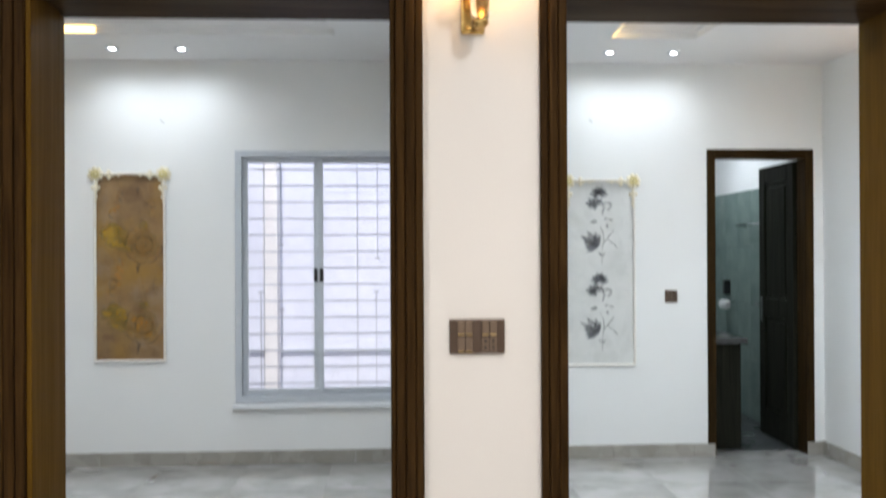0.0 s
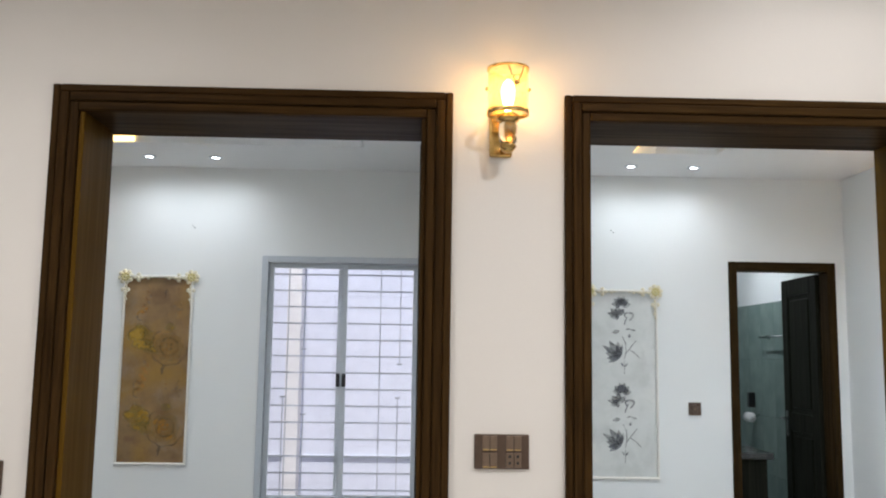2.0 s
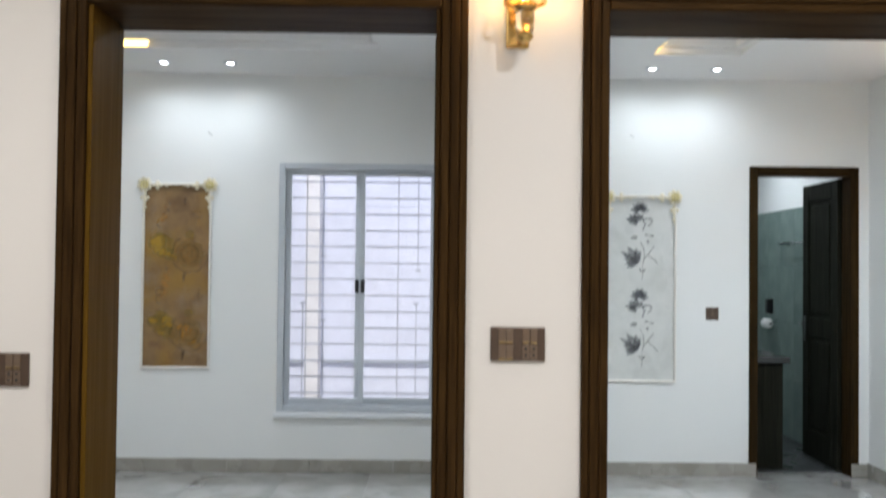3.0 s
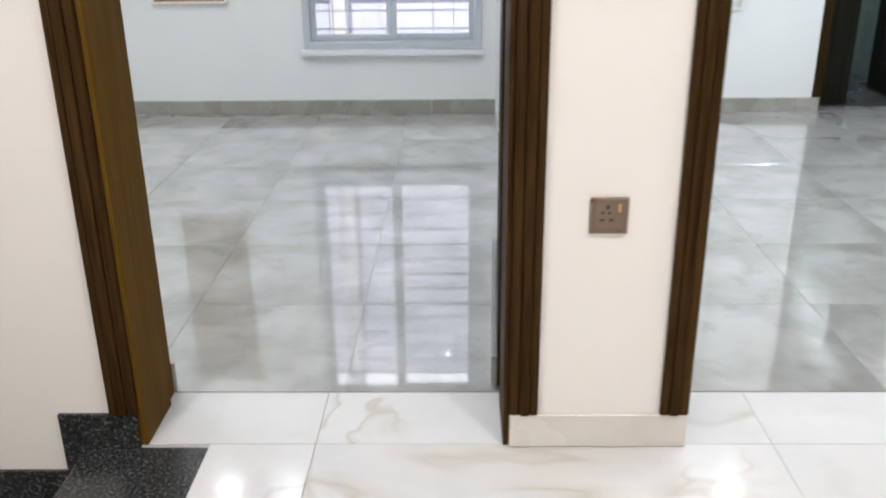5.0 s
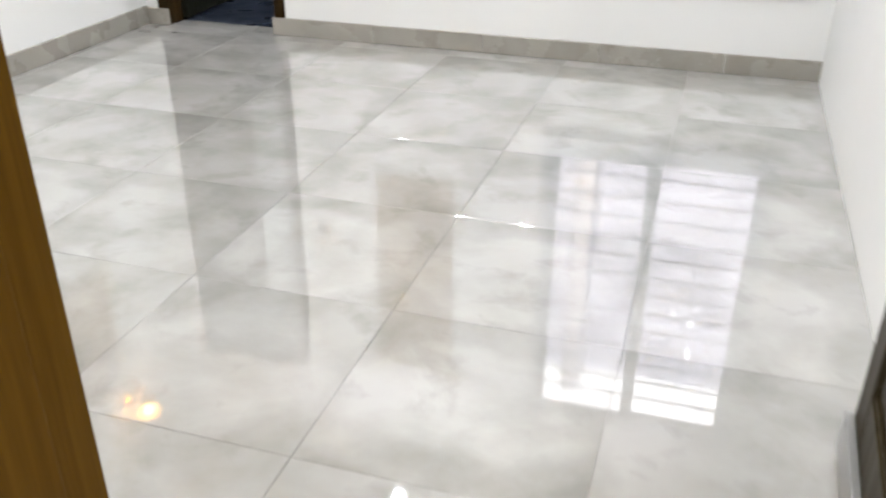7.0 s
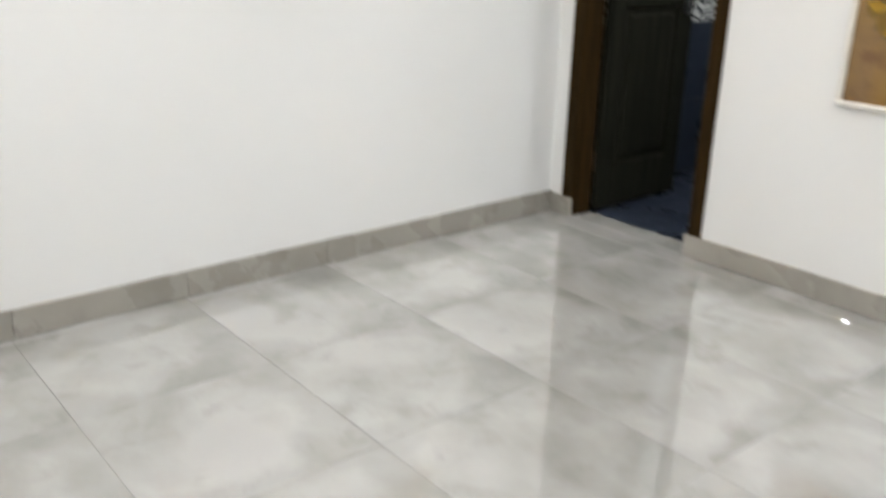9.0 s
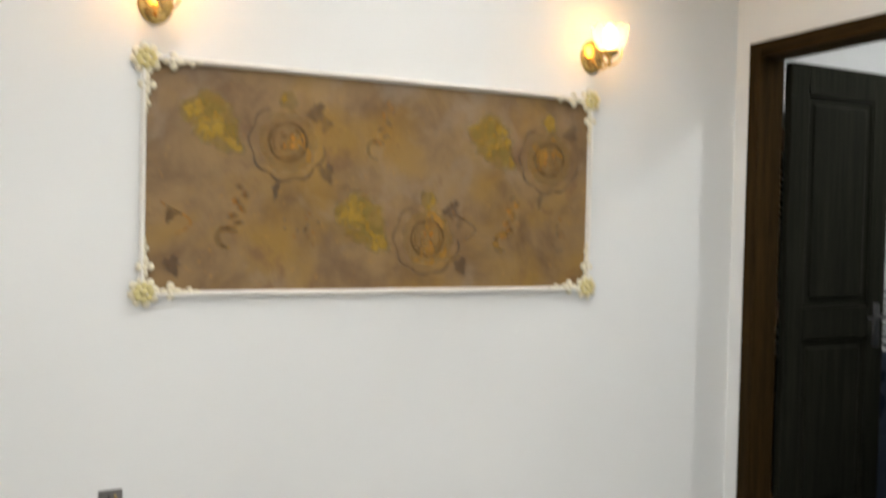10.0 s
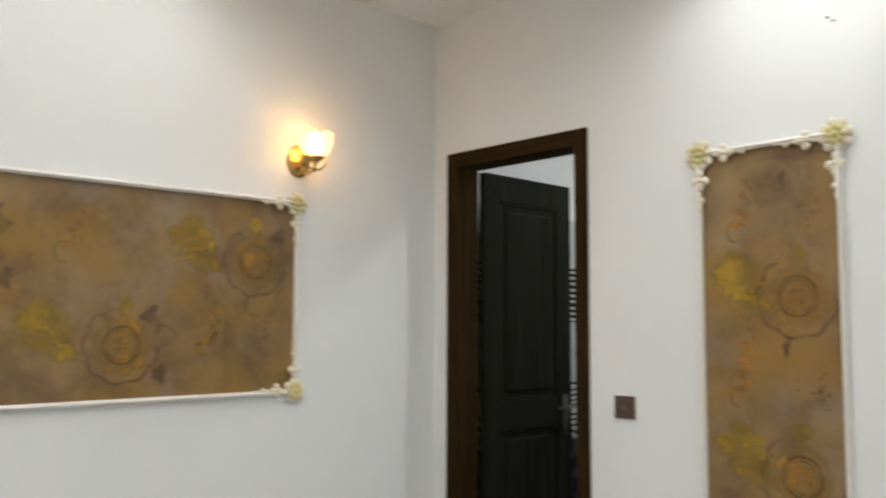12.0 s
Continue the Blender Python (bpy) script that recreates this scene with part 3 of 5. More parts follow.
def door_leaf(e, m, flip, width, top, leaf_label, thick=0.038, mat=None, fittings=True):
    """A panelled leaf, modelled along +x from its hinge and set by m."""

    mat = mat or DOORWOOD

    def piece(pname, parent, mat, fill, plabel="", smooth=False):
        bm = bmesh.new()
        fill(bm)
        for vert in bm.verts:
            vert.co = m @ Vector((vert.co.x * flip, vert.co.y, vert.co.z))
        return part(pname, bm, mat, parent, plabel, smooth)

    def core(bm):
        bevelled(bm, 0.0, 0.11, 0.0, thick, 0.008, top, 0.003)
        bevelled(bm, width - 0.11, width, 0.0, thick, 0.008, top, 0.003)
        for a, b in ((0.008, 0.22), (0.98, 1.12), (top - 0.13, top)):
            bevelled(bm, 0.11, width - 0.11, 0.0, thick, a, b, 0.003)
        box(bm, 0.11, width - 0.11, 0.012, thick - 0.012, 0.22, top - 0.13)

    leaf = piece("leaf", e, mat, core, leaf_label)
    for a, b in ((0.22, 0.98), (1.12, top - 0.13)):
        piece("raised_panel", leaf, mat, lambda bm: bevelled(bm, 0.15, width - 0.15, 0.003, thick - 0.003, a + 0.04, b - 0.04, 0.009, 2))
        def beads(bm):
            for q in ((0.11, 0.122, a, b), (width - 0.122, width - 0.11, a, b), (0.122, width - 0.122, a, a + 0.012), (0.122, width - 0.122, b - 0.012, b)):
                bevelled(bm, q[0], q[1], 0.004, thick - 0.004, q[2], q[3], 0.004)
        piece("bead", leaf, mat, beads)

    if not fittings:
        return leaf

    def lever(bm):
        hx = width - 0.055
        bevelled(bm, hx - 0.02, hx + 0.02, -0.006, 0.0, 0.93, 1.13, 0.005)
        bevelled(bm, hx - 0.02, hx + 0.02, thick, thick + 0.006, 0.93, 1.13, 0.005)
        for y0, y1 in ((-0.05, -0.006), (thick + 0.006, thick + 0.05)):
            tube(bm, [(hx, y0, 1.07), (hx, y1, 1.07)], 0.008)
        for y in (-0.048, thick + 0.048):
            tube(bm, [(hx + 0.008, y, 1.07), (hx - 0.05, y, 1.072), (hx - 0.12, y, 1.066)], [0.009, 0.008, 0.006])
        tube(bm, [(hx, -0.012, 0.965), (hx, -0.004, 0.965)], 0.009)
    piece("lever_handle", leaf, STEEL, lever, "dull steel lever handle on a long plate", True)

    def hinge_plate(bm, hz):
        tube(bm, [(-0.004, thick + 0.004, hz - 0.05), (-0.004, thick + 0.004, hz + 0.05)], 0.006)
        box(bm, -0.024, 0.001, thick - 0.006, thick - 0.002, hz - 0.05, hz + 0.05)

    for hz in (0.25, 1.1, 1.85):
        piece("hinge", leaf, PLATE, lambda bm: hinge_plate(bm, hz), "dark butt hinge")
    return leaf


def bathroom_door(name, opening, hinge_left, angle, label, leaf_label):
    """Flush frame in the far wall and a panelled leaf swung into the bathroom."""
    x0, x1 = opening
    e = thing(name, ((x0 + x1) / 2, FAR, 0), label, "door", "bathroom doors", "structure")
    w = 0.062
    for lo, hi in ((x0 - w, x0), (x1, x1 + w)):
        bm = bmesh.new()
        bevelled(bm, lo, hi, FAR - 0.012, BATH + 0.012, 0.0, BHEAD + 0.066, 0.004)
        part("frame_post", bm, FRAMEWOOD_V, e)
    bm = bmesh.new()
    bevelled(bm, x0, x1, FAR - 0.0115, BATH + 0.0115, BHEAD, BHEAD + 0.066, 0.004)
    part("frame_head", bm, FRAMEWOOD_H, e)
    width = x1 - x0 - 0.030
    m = Matrix.Translation((x0 + 0.020 if hinge_left else x1 - 0.020, BATH + 0.036, 0.0)) @ Matrix.Rotation(radians(angle), 4, "Z")
    door_leaf(e, m, 1 if hinge_left else -1, width, BHEAD - 0.004, leaf_label)
    return e


bathroom_door("door_1", BD1, True, 91.5, "dark wooden bathroom door standing open into the bathroom", "dark panelled door leaf")
bathroom_door("door_2", BD2, False, -91, "dark wooden bathroom door standing open beside the floral panel", "dark panelled door leaf")

# the leaf of the first doorway, folded back towards the right wall
e = thing("door_3", (0.105, THICK, 0), "dark wooden room door folded open against the wall", "door", "", "structure")
leaf = door_leaf(e, Matrix.Translation((0.128, THICK + 0.014, 0.004)) @ Matrix.Rotation(radians(87.5), 4, "Z"), 1, 0.95, 2.19, "dark panelled door leaf", 0.040, LEAFWOOD, False)
bm = bmesh.new()
bevelled(bm, 0.0, 0.953, 0.040, 0.058, 0.012, 0.105, 0.003)
for vert in bm.verts:
    vert.co = Matrix.Translation((0.128, THICK + 0.014, 0.004)) @ Matrix.Rotation(radians(87.5), 4, "Z") @ vert.co
part("kick_plate", bm, KICK, leaf, "grey metal kick plate")

# ---- window ----


def window():
    x0, x1, z0, z1 = WIN
    e = thing("window_1", ((x0 + x1) / 2, FAR, z0), "white aluminium sliding window with two panes", "window", "", "structure")
    y0, y1 = FAR - 0.022, FAR + 0.085
    for name, q in (("frame_side", (x0, x0 + 0.045, z0, z1)), ("frame_side", (x1 - 0.045, x1, z0, z1)), ("frame_top", (x0 + 0.045, x1 - 0.045, z1 - 0.045, z1)), ("frame_bottom", (x0 + 0.045, x1 - 0.045, z0, z0 + 0.045))):
        bm = bmesh.new()
        bevelled(bm, q[0], q[1], y0, y1, q[2], q[3], 0.003)
        part(name, bm, ALU, e)
    bm = bmesh.new()
    for k in (0.012, 0.045, 0.072):
        box(bm, x0 + 0.046, x1 - 0.046, FAR + k, FAR + k + 0.004, z0 + 0.045, z0 + 0.055)
    part("track", bm, ALU, e)
    mid = -0.458
    for a, b, y in ((x0 + 0.047, mid + 0.035, FAR + 0.018), (mid - 0.035, x1 - 0.047, FAR + 0.050)):
        bm = bmesh.new()
        s = 0.036
        lo, hi = z0 + 0.056, z1 - 0.047
        bevelled(bm, a, a + s, y, y + 0.026, lo, hi, 0.003)
        bevelled(bm, b - s, b, y, y + 0.026, lo, hi, 0.003)
        bevelled(bm, a + s, b - s, y + 0.0005, y + 0.0255, lo, lo + s, 0.003)
        bevelled(bm, a + s, b - s, y + 0.0005, y + 0.0255, hi - s, hi, 0.003)
        sash = part("sash", bm, ALU, e)
        bm = bmesh.new()
        box(bm, a + s - 0.006, b - s + 0.006, y + 0.010, y + 0.015, lo + s - 0.006, hi - s + 0.006)
        pane = part("pane", bm, GLASS, sash, "clear window glass")
        pane.visible_shadow = False
        for hx in ((b - 0.054 if a < mid - 0.1 else mid + 0.024),):
            y = FAR + 0.018
            bm = bmesh.new()
            bevelled(bm, hx - 0.014, hx + 0.014, y - 0.012, y, 1.300, 1.395, 0.005)
            bevelled(bm, hx - 0.007, hx + 0.007, y - 0.018, y - 0.012, 1.325, 1.37, 0.003)
            part("latch", bm, BLACK, sash, "black window latch")
    tagged(mesh_of_sill(), "white painted window sill under the sliding window", "window sill", kind="structure")
    return e


def mesh_of_sill():
    bm = bmesh.new()
    bevelled(bm, WIN[0] - 0.020, WIN[1] + 0.018, FAR - 0.045, FAR - 0.001, WIN[2] - 0.041, WIN[2] - 0.003, 0.006)
    return mesh_ob("window_sill", bm, SILLPAINT)


window()


def grille():
    e = thing("window_grille", ((WIN[0] + WIN[1]) / 2, BATH + 0.05, WIN[2]), "white painted steel security grille outside the window", "grille")
    y = BATH + 0.06
    for k in range(14):
        z = 0.548 + k * 0.1212
        bm = bmesh.new()
        box(bm, WIN[0] - 0.05, WIN[1] + 0.05, y - 0.006, y + 0.006, z - 0.005, z + 0.005)
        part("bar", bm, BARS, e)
    for x, za, zb in ((-0.867, 0.35, 2.3), (-0.184, 0.35, 2.3), (-0.747, 1.569, 2.3), (-0.036, 1.465, 2.3), (-0.891, 0.35, 1.218), (-0.739, 0.35, 1.092), (-0.046, 0.35, 1.218)):
        bm = bmesh.new()
        box(bm, x - 0.0032, x + 0.0032, y - 0.017, y - 0.0065, za, zb)
        tip = zb if zb < 2.2 else za
        if 0.4 < tip < 2.2:
            box(bm, x - 0.02, x + 0.02, y - 0.018, y - 0.0065, tip - 0.006, tip + 0.006)
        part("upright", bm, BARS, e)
    for x in (WIN[0] - 0.05, WIN[1] + 0.05):
        for z in (0.6, 2.1):
            bm = bmesh.new()
            box(bm, x - 0.006, x + 0.006, BATH - 0.01, y - 0.0065, z - 0.006, z + 0.006)
            part("bracket", bm, BARS, e)


grille()
slab("yard_pillar", -1.0, -0.886, 5.0, 5.20, -1.3, 2.80, PILLAR, "whitewashed pillar in the yard", "pillar")

# ---- wall panels ----


def ornament(bm, cx, cz, sx, sz, put, scale=1.0):
    """Plaster leaves round a corner and two arms of small three-petalled florets; sx and sz point into the panel."""
    k = scale
    for i in range(8):
        a = 2 * math.pi * i / 8 + 0.2
        put(bm, cx + 0.031 * k * math.cos(a), cz + 0.031 * k * math.sin(a), 0.007, 0.013 * k, 0.013 * k, 0.007)
    for arm in (0, 1):
        def leaf(d, off, long, wide, high):
            u, w = (d * sx, off * sz) if arm == 0 else (off * sx, d * sz)
            put(bm, cx + u * k, cz + w * k, high, (long if arm == 0 else wide) * k, (wide if arm == 0 else long) * k, 0.009)

        leaf(0.052, 0.004, 0.013, 0.007, 0.007)
        leaf(0.072, 0.017, 0.012, 0.011, 0.010)
        leaf(0.072, -0.013, 0.012, 0.010, 0.010)
        leaf(0.088, 0.003, 0.015, 0.010, 0.011)
        leaf(0.069, 0.002, 0.008, 0.008, 0.016)
        leaf(0.108, 0.001, 0.012, 0.006, 0.007)
        leaf(0.124, 0.007, 0.009, 0.007, 0.009)
        leaf(0.126, -0.005, 0.008, 0.006, 0.009)
        leaf(0.143, 0.001, 0.013, 0.005, 0.008)


def wall_panel(name, place, u0, u1, z0, z1, corners, field_mat, label, group=""):
    """A framed wall panel; place(u, z, d) gives the point d off the wall."""
    e = thing(name, place((u0 + u1) / 2, z0, 0), label, "wall panel", group)
    w = 0.018

    def quad_box(bm, a, b, c, d, lift, r=0.006):
        t = bmesh.new()
        bevelled(t, a, b, 0.0, lift, c, d, r, 3)
        for vert in t.verts:
            vert.co = place(vert.co.x, vert.co.z, vert.co.y)
        me = bpy.data.meshes.new("tmp")
        t.to_mesh(me)
        t.free()
        bm.from_mesh(me)
        bpy.data.meshes.remove(me)

    bm = bmesh.new()
    outline = []
    for su, sz, k0 in ((1, 1, 2), (-1, 1, 3), (-1, -1, 0), (1, -1, 1)):
        cu, cz = (u0 + 0.01 if su > 0 else u1 - 0.01), (z0 + 0.01 if sz > 0 else z1 - 0.01)
        if (su, sz) not in corners:
            outline.append((cu, cz))
            continue
        for k in range(9):
            a = math.pi / 2 * (k0 + k / 8)
            outline.append((cu + su * 0.07 + 0.07 * math.cos(a), cz + sz * 0.07 + 0.07 * math.sin(a)))
    t = [bm.verts.new(place(u, z, 0.003)) for u, z in outline]
    back = [bm.verts.new(place(u, z, 0.0005)) for u, z in outline]
    bm.faces.new(t)
    bm.faces.new(back[::-1])
    for i in range(len(t)):
        bm.faces.new((t[i], back[i], back[(i + 1) % len(t)], t[(i + 1) % len(t)]))
    part("field", bm, field_mat, e, "papered field")
    for a, b, c, d in ((u0, u0 + w, z0 + w, z1 - w), (u1 - w, u1, z0 + w, z1 - w), (u0, u1, z0, z0 + w), (u0, u1, z1 - w, z1)):
        bm = bmesh.new()
        quad_box(bm, a, b, c, d, 0.019)
        quad_box(bm, a + 0.004, b - 0.004, c + 0.004, d - 0.004, 0.026, 0.004)
        part("moulding", bm, PLASTER, e, "white plaster moulding")

    def put(bm, u, z, d, ru, rz, rd):
        made = bmesh.ops.create_icosphere(bm, subdivisions=2, radius=1.0)["verts"]
        for vert in made:
            vert.co = place(u + vert.co.x * ru, z + vert.co.z * rz, d + 0.008 + vert.co.y * rd)

    for su, sz in corners:
        inset = 0.015
        cu, cz = (u0 + inset if su > 0 else u1 - inset), (z0 + inset if sz > 0 else z1 - inset)
        bm = bmesh.new()
        ornament(bm, cu, cz, su, sz, put, 1.15 if len(corners) == 4 else 1.3)
        o = part("corner_ornament", bm, LEAFPLASTER, e, "cream plaster leaf ornament", True)
        bm = bmesh.new()
        for i in range(8):
            a = 2 * math.pi * i / 8
            put(bm, cu + 0.024 * math.cos(a), cz + 0.024 * math.sin(a), 0.017, 0.011, 0.011, 0.006)
        put(bm, cu, cz, 0.014, 0.018, 0.018, 0.005)
        put(bm, cu, cz, 0.020, 0.011, 0.011, 0.008)
        part("rosette", bm, GILT, o, "gold-tinted rosette", True)
    return e


def inked(bm, ring, middle, share):
    """Fills an outline whose ink thins out from a share of its size to the rim."""
    layer = bm.verts.layers.float["thinning"]
    inner = [bm.verts.new(middle + (v.co - middle) * share) for v in ring]
    for v in ring:
        v[layer] = 1.0
    for k in range(len(ring)):
        bm.faces.new((ring[k], ring[k - 1], inner[k - 1], inner[k]))
    bm.faces.new(inner)


def thinning(bm):
    if "thinning" not in bm.verts.layers.float:
        bm.verts.layers.float.new("thinning")


def disc_print(bm, place, u, z, r0, r1, lobes, depth, lift, seg=40):
    """A flat printed ring or lobed flower between two radii."""
    thinning(bm)
    outer, inner = [], []
    for k in range(seg):
        a = 2 * math.pi * k / seg
        s = 1 + depth * math.cos(lobes * a)
        outer.append(bm.verts.new(place(u + r1 * s * math.cos(a), z + r1 * s * math.sin(a), lift)))
        if r0 > 0:
            inner.append(bm.verts.new(place(u + r0 * math.cos(a), z + r0 * math.sin(a), lift)))
    if r0 > 0:
        for k in range(seg):
            bm.faces.new((outer[k], outer[(k + 1) % seg], inner[(k + 1) % seg], inner[k]))
    else:
        inked(bm, outer, place(u, z, lift), 0.78)


def ragged(bm, place, u, z, ru, rz, lift, seed, seg=44, rough=0.3):
    """A printed patch with an uneven outline."""
    thinning(bm)
    rnd = random.Random(seed)
    ph = [rnd.uniform(0, 6.28) for _ in range(5)]
    ring = []
    for k in range(seg):
        a = 2 * math.pi * k / seg
        s = 1 + rough * (0.40 * math.sin(2 * a + ph[0]) + 0.35 * math.sin(3 * a + ph[1]) + 0.35 * math.sin(5 * a + ph[2]) + 0.3 * math.sin(9 * a + ph[3]) + 0.2 * math.sin(14 * a + ph[4]))
        ring.append(bm.verts.new(place(u + 1.15 * ru * s * math.cos(a), z + 1.15 * rz * s * math.sin(a), lift)))
    inked(bm, ring, place(u, z, lift), 0.66)


def stroke(bm, place, pts, w, lift):
    """A thin printed line through points (u, z)."""
    left, right = [], []
    for k, q in enumerate(pts):
        a, c = pts[max(0, k - 1)], pts[min(len(pts) - 1, k + 1)]
        d = Vector((c[0] - a[0], c[1] - a[1])).normalized() * w * (0.45 + 0.55 * math.sin(math.pi * (k + 0.5) / len(pts)))
        left.append(bm.verts.new(place(q[0] - d.y, q[1] + d.x, lift)))
        right.append(bm.verts.new(place(q[0] + d.y, q[1] - d.x, lift)))
    for k in range(len(pts) - 1):
        bm.faces.new((left[k], left[k + 1], right[k + 1], right[k]))


def gold_motifs(e, place, flowers, bounds):
    """Printed medallions, yellow clusters, orange sprays and brown leaves, repeated round each flower."""
    ua, ub, za, zb = bounds
    inside = lambda u, z, m: ua + m < u < ub - m and za + m < z < zb - m
    for n, (u, z) in enumerate(flowers):
        if inside(u, z, 0.12):
            bm = bmesh.new()
            disc_print(bm, place, u, z, 0.0, 0.122, 9, 0.06, 0.0034)
            part("printed_flower", bm, MOTIFTAN, e, "tan printed flower")
            bm = bmesh.new()
            for k in range(9):
                a = 2 * math.pi * k / 9
                if -1.0 < math.cos(a - 0.9) < 0.45:
                    stroke(bm, place, [(u + (0.125 + 0.012 * math.sin(math.pi * s / 5)) * math.cos(a + s * 0.13), z + (0.125 + 0.012 * math.sin(math.pi * s / 5)) * math.sin(a + s * 0.13)) for s in range(6)], 0.0055, 0.0041)
            part("printed_outline", bm, MOTIFDARK, e, "brown scalloped outline")
            bm = bmesh.new()
            disc_print(bm, place, u, z, 0.060, 0.069, 12, 0.01, 0.0042)
            disc_print(bm, place, u, z, 0.049, 0.053, 12, 0.01, 0.0042)
            part("printed_ring", bm, MOTIFDARK, e, "brown printed ring")
            bm = bmesh.new()
            for k in range(4):
                a = math.pi / 4 + k * math.pi / 2
                ragged(bm, place, u + 0.022 * math.cos(a), z + 0.022 * math.sin(a), 0.012, 0.012, 0.0043, k, 16, 0.15)
            part("printed_heart", bm, MOTIFORANGE, e, "orange printed flower heart")
        if inside(u, z + 0.145, 0.04):
            bm = bmesh.new()
            ragged(bm, place, u, z + 0.140, 0.034, 0.040, 0.0039, 3 + n, 30, 0.25)
            part("printed_bud", bm, MOTIFGOLD, e, "gold printed bud")
        cl = max(u - 0.26, ua + 0.125)
        if u - 0.26 > ua and inside(cl, z + 0.07, 0.11):
            bm = bmesh.new()
            ragged(bm, place, cl, z + 0.07, 0.100, 0.092, 0.0037, 11, 60, 0.30)
            ragged(bm, place, cl + 0.04, z + 0.00, 0.070, 0.058, 0.0040, 12, 44, 0.35)
            ragged(bm, place, cl - 0.03, z + 0.09, 0.055, 0.060, 0.0043, 13, 44, 0.35)
            ragged(bm, place, cl + 0.02, z + 0.10, 0.030, 0.034, 0.0046, 14, 30, 0.3)
            part("printed_cluster", bm, MOTIFGOLD, e, "yellow printed flower cluster")
        for du, dz, ru, rz, sd in ((0.10, 0.105, 0.030, 0.042, 21), (0.135, 0.065, 0.022, 0.026, 22), (-0.04, -0.165, 0.014, 0.032, 23), (0.14, -0.10, 0.034, 0.030, 24)):
            if inside(u + du, z + dz, 0.045):
                bm = bmesh.new()
                ragged(bm, place, u + du, z + dz, ru, rz, 0.0038, sd, 36, 0.5)
                part("printed_leaf", bm, MOTIFDARK, e, "brown printed leaf")
        cu, cz = u - 0.205, z - 0.33
        for gu, gz in ((cu, cz), (cu + 0.53, cz + 0.322)):
            if not inside(gu, gz, 0.06) or gz > zb - 0.1:
                continue
            bm = bmesh.new()
            stroke(bm, place, [(gu + 0.034 * math.cos(0.6 + s * 0.42), gz + 0.034 * math.sin(0.6 + s * 0.42)) for s in range(11)], 0.0075, 0.0040)
            part("printed_curl", bm, MOTIFTAN, e, "tan printed curl")
            bm = bmesh.new()
            for s in range(7):
                if gz + 0.03 + s * 0.024 < zb - 0.05:
                    ragged(bm, place, gu + 0.012 + 0.006 * s + (0.014 if s % 2 else -0.010), gz + 0.025 + s * 0.024, 0.018 - 0.0014 * s, 0.013, 0.0044 + s * 0.0001, 30 + s, 18, 0.45)
            part("printed_spray", bm, MOTIFTAN if n % 2 else MOTIFORANGE, e, "orange printed spray")
        if inside(u + 0.05, z - 0.30, 0.07) or inside(u - 0.37, z - 0.27, 0.05):
            bm = bmesh.new()
            rnd = random.Random(n + 40)
            for s in range(14):
                gu, gz = u + 0.05 + rnd.gauss(0, 0.03), z - 0.29 + rnd.gauss(0, 0.045)
                if inside(gu, gz, 0.03):
                    ragged(bm, place, gu, gz, 0.007, 0.006, 0.0043, s, 10, 0.3)
            gu, gz = u - 0.37, z - 0.27
            if inside(gu, gz, 0.07):
                stroke(bm, place, [(gu + 0.05 * math.sin(s * 0.5), gz - 0.05 + s * 0.012) for s in range(10)], 0.004, 0.0042)
            part("printed_dots", bm, MOTIFORANGE, e, "small orange printed dots")


on_left = lambda u, z, d: Vector((LEFT + d, u, z))
on_far = lambda u, z, d: Vector((u, FAR - d, z))
ALL4 = [(1, 1), (-1, 1), (1, -1), (-1, -1)]
TOP2 = [(1, -1), (-1, -1)]
wide = wall_panel("wall_panel", on_left, 1.503, 3.230, 1.198, 1.974, ALL4, PAPER, "wide gold floral wallpaper panel in a plaster frame between sconces", "gold panels")
gold_motifs(wide, on_left, [(1.985, 1.722), (2.515, 1.400), (3.035, 1.715), (1.465, 1.400), (3.57, 1.40)], (1.524, 3.208, 1.216, 1.951))
tall = wall_panel("wall_panel", on_far, -2.036, -1.532, 0.738, 2.085, TOP2, PAPER, "tall gold floral wallpaper panel in a plaster frame beside the window", "gold panels")
gold_motifs(tall, on_far, [(-1.69, 1.57), (-1.69, 1.00), (-2.22, 1.30), (-1.16, 1.30), (-1.69, 2.12)], (-2.012, -1.564, 0.762, 2.061))
floral = wall_panel("wall_panel", on_far, 1.335, 1.850, 0.672, 2.035, TOP2, PRINTBASE, "tall white wall panel printed with grey flowers", "")


def petal(bm, u, z, length, width, angle, lift):
    pts = []
    for k in range(12):
        s = k / 11
        pts.append((s, math.sin(math.pi * s ** 0.8) * 0.5))
    ring = [(s * length, w * width) for s, w in pts] + [(s * length, -w * width) for s, w in pts[-2:0:-1]]
    ca, sa = math.cos(angle), math.sin(angle)
    bm.faces.new([bm.verts.new(on_far(u + a * ca - b * sa, z + a * sa + b * ca, lift)) for a, b in ring])


def spray(e, mat, label, petals, lift=0.0036):
    """Printed petals, each (u, z, length, width, degrees)."""
    bm = bmesh.new()
    for k, (u, z, length, width, turn) in enumerate(petals):
        petal(bm, u, z, length, width, radians(turn), lift + k * 0.00015)
    part("printed_flower", bm, mat, e, label)


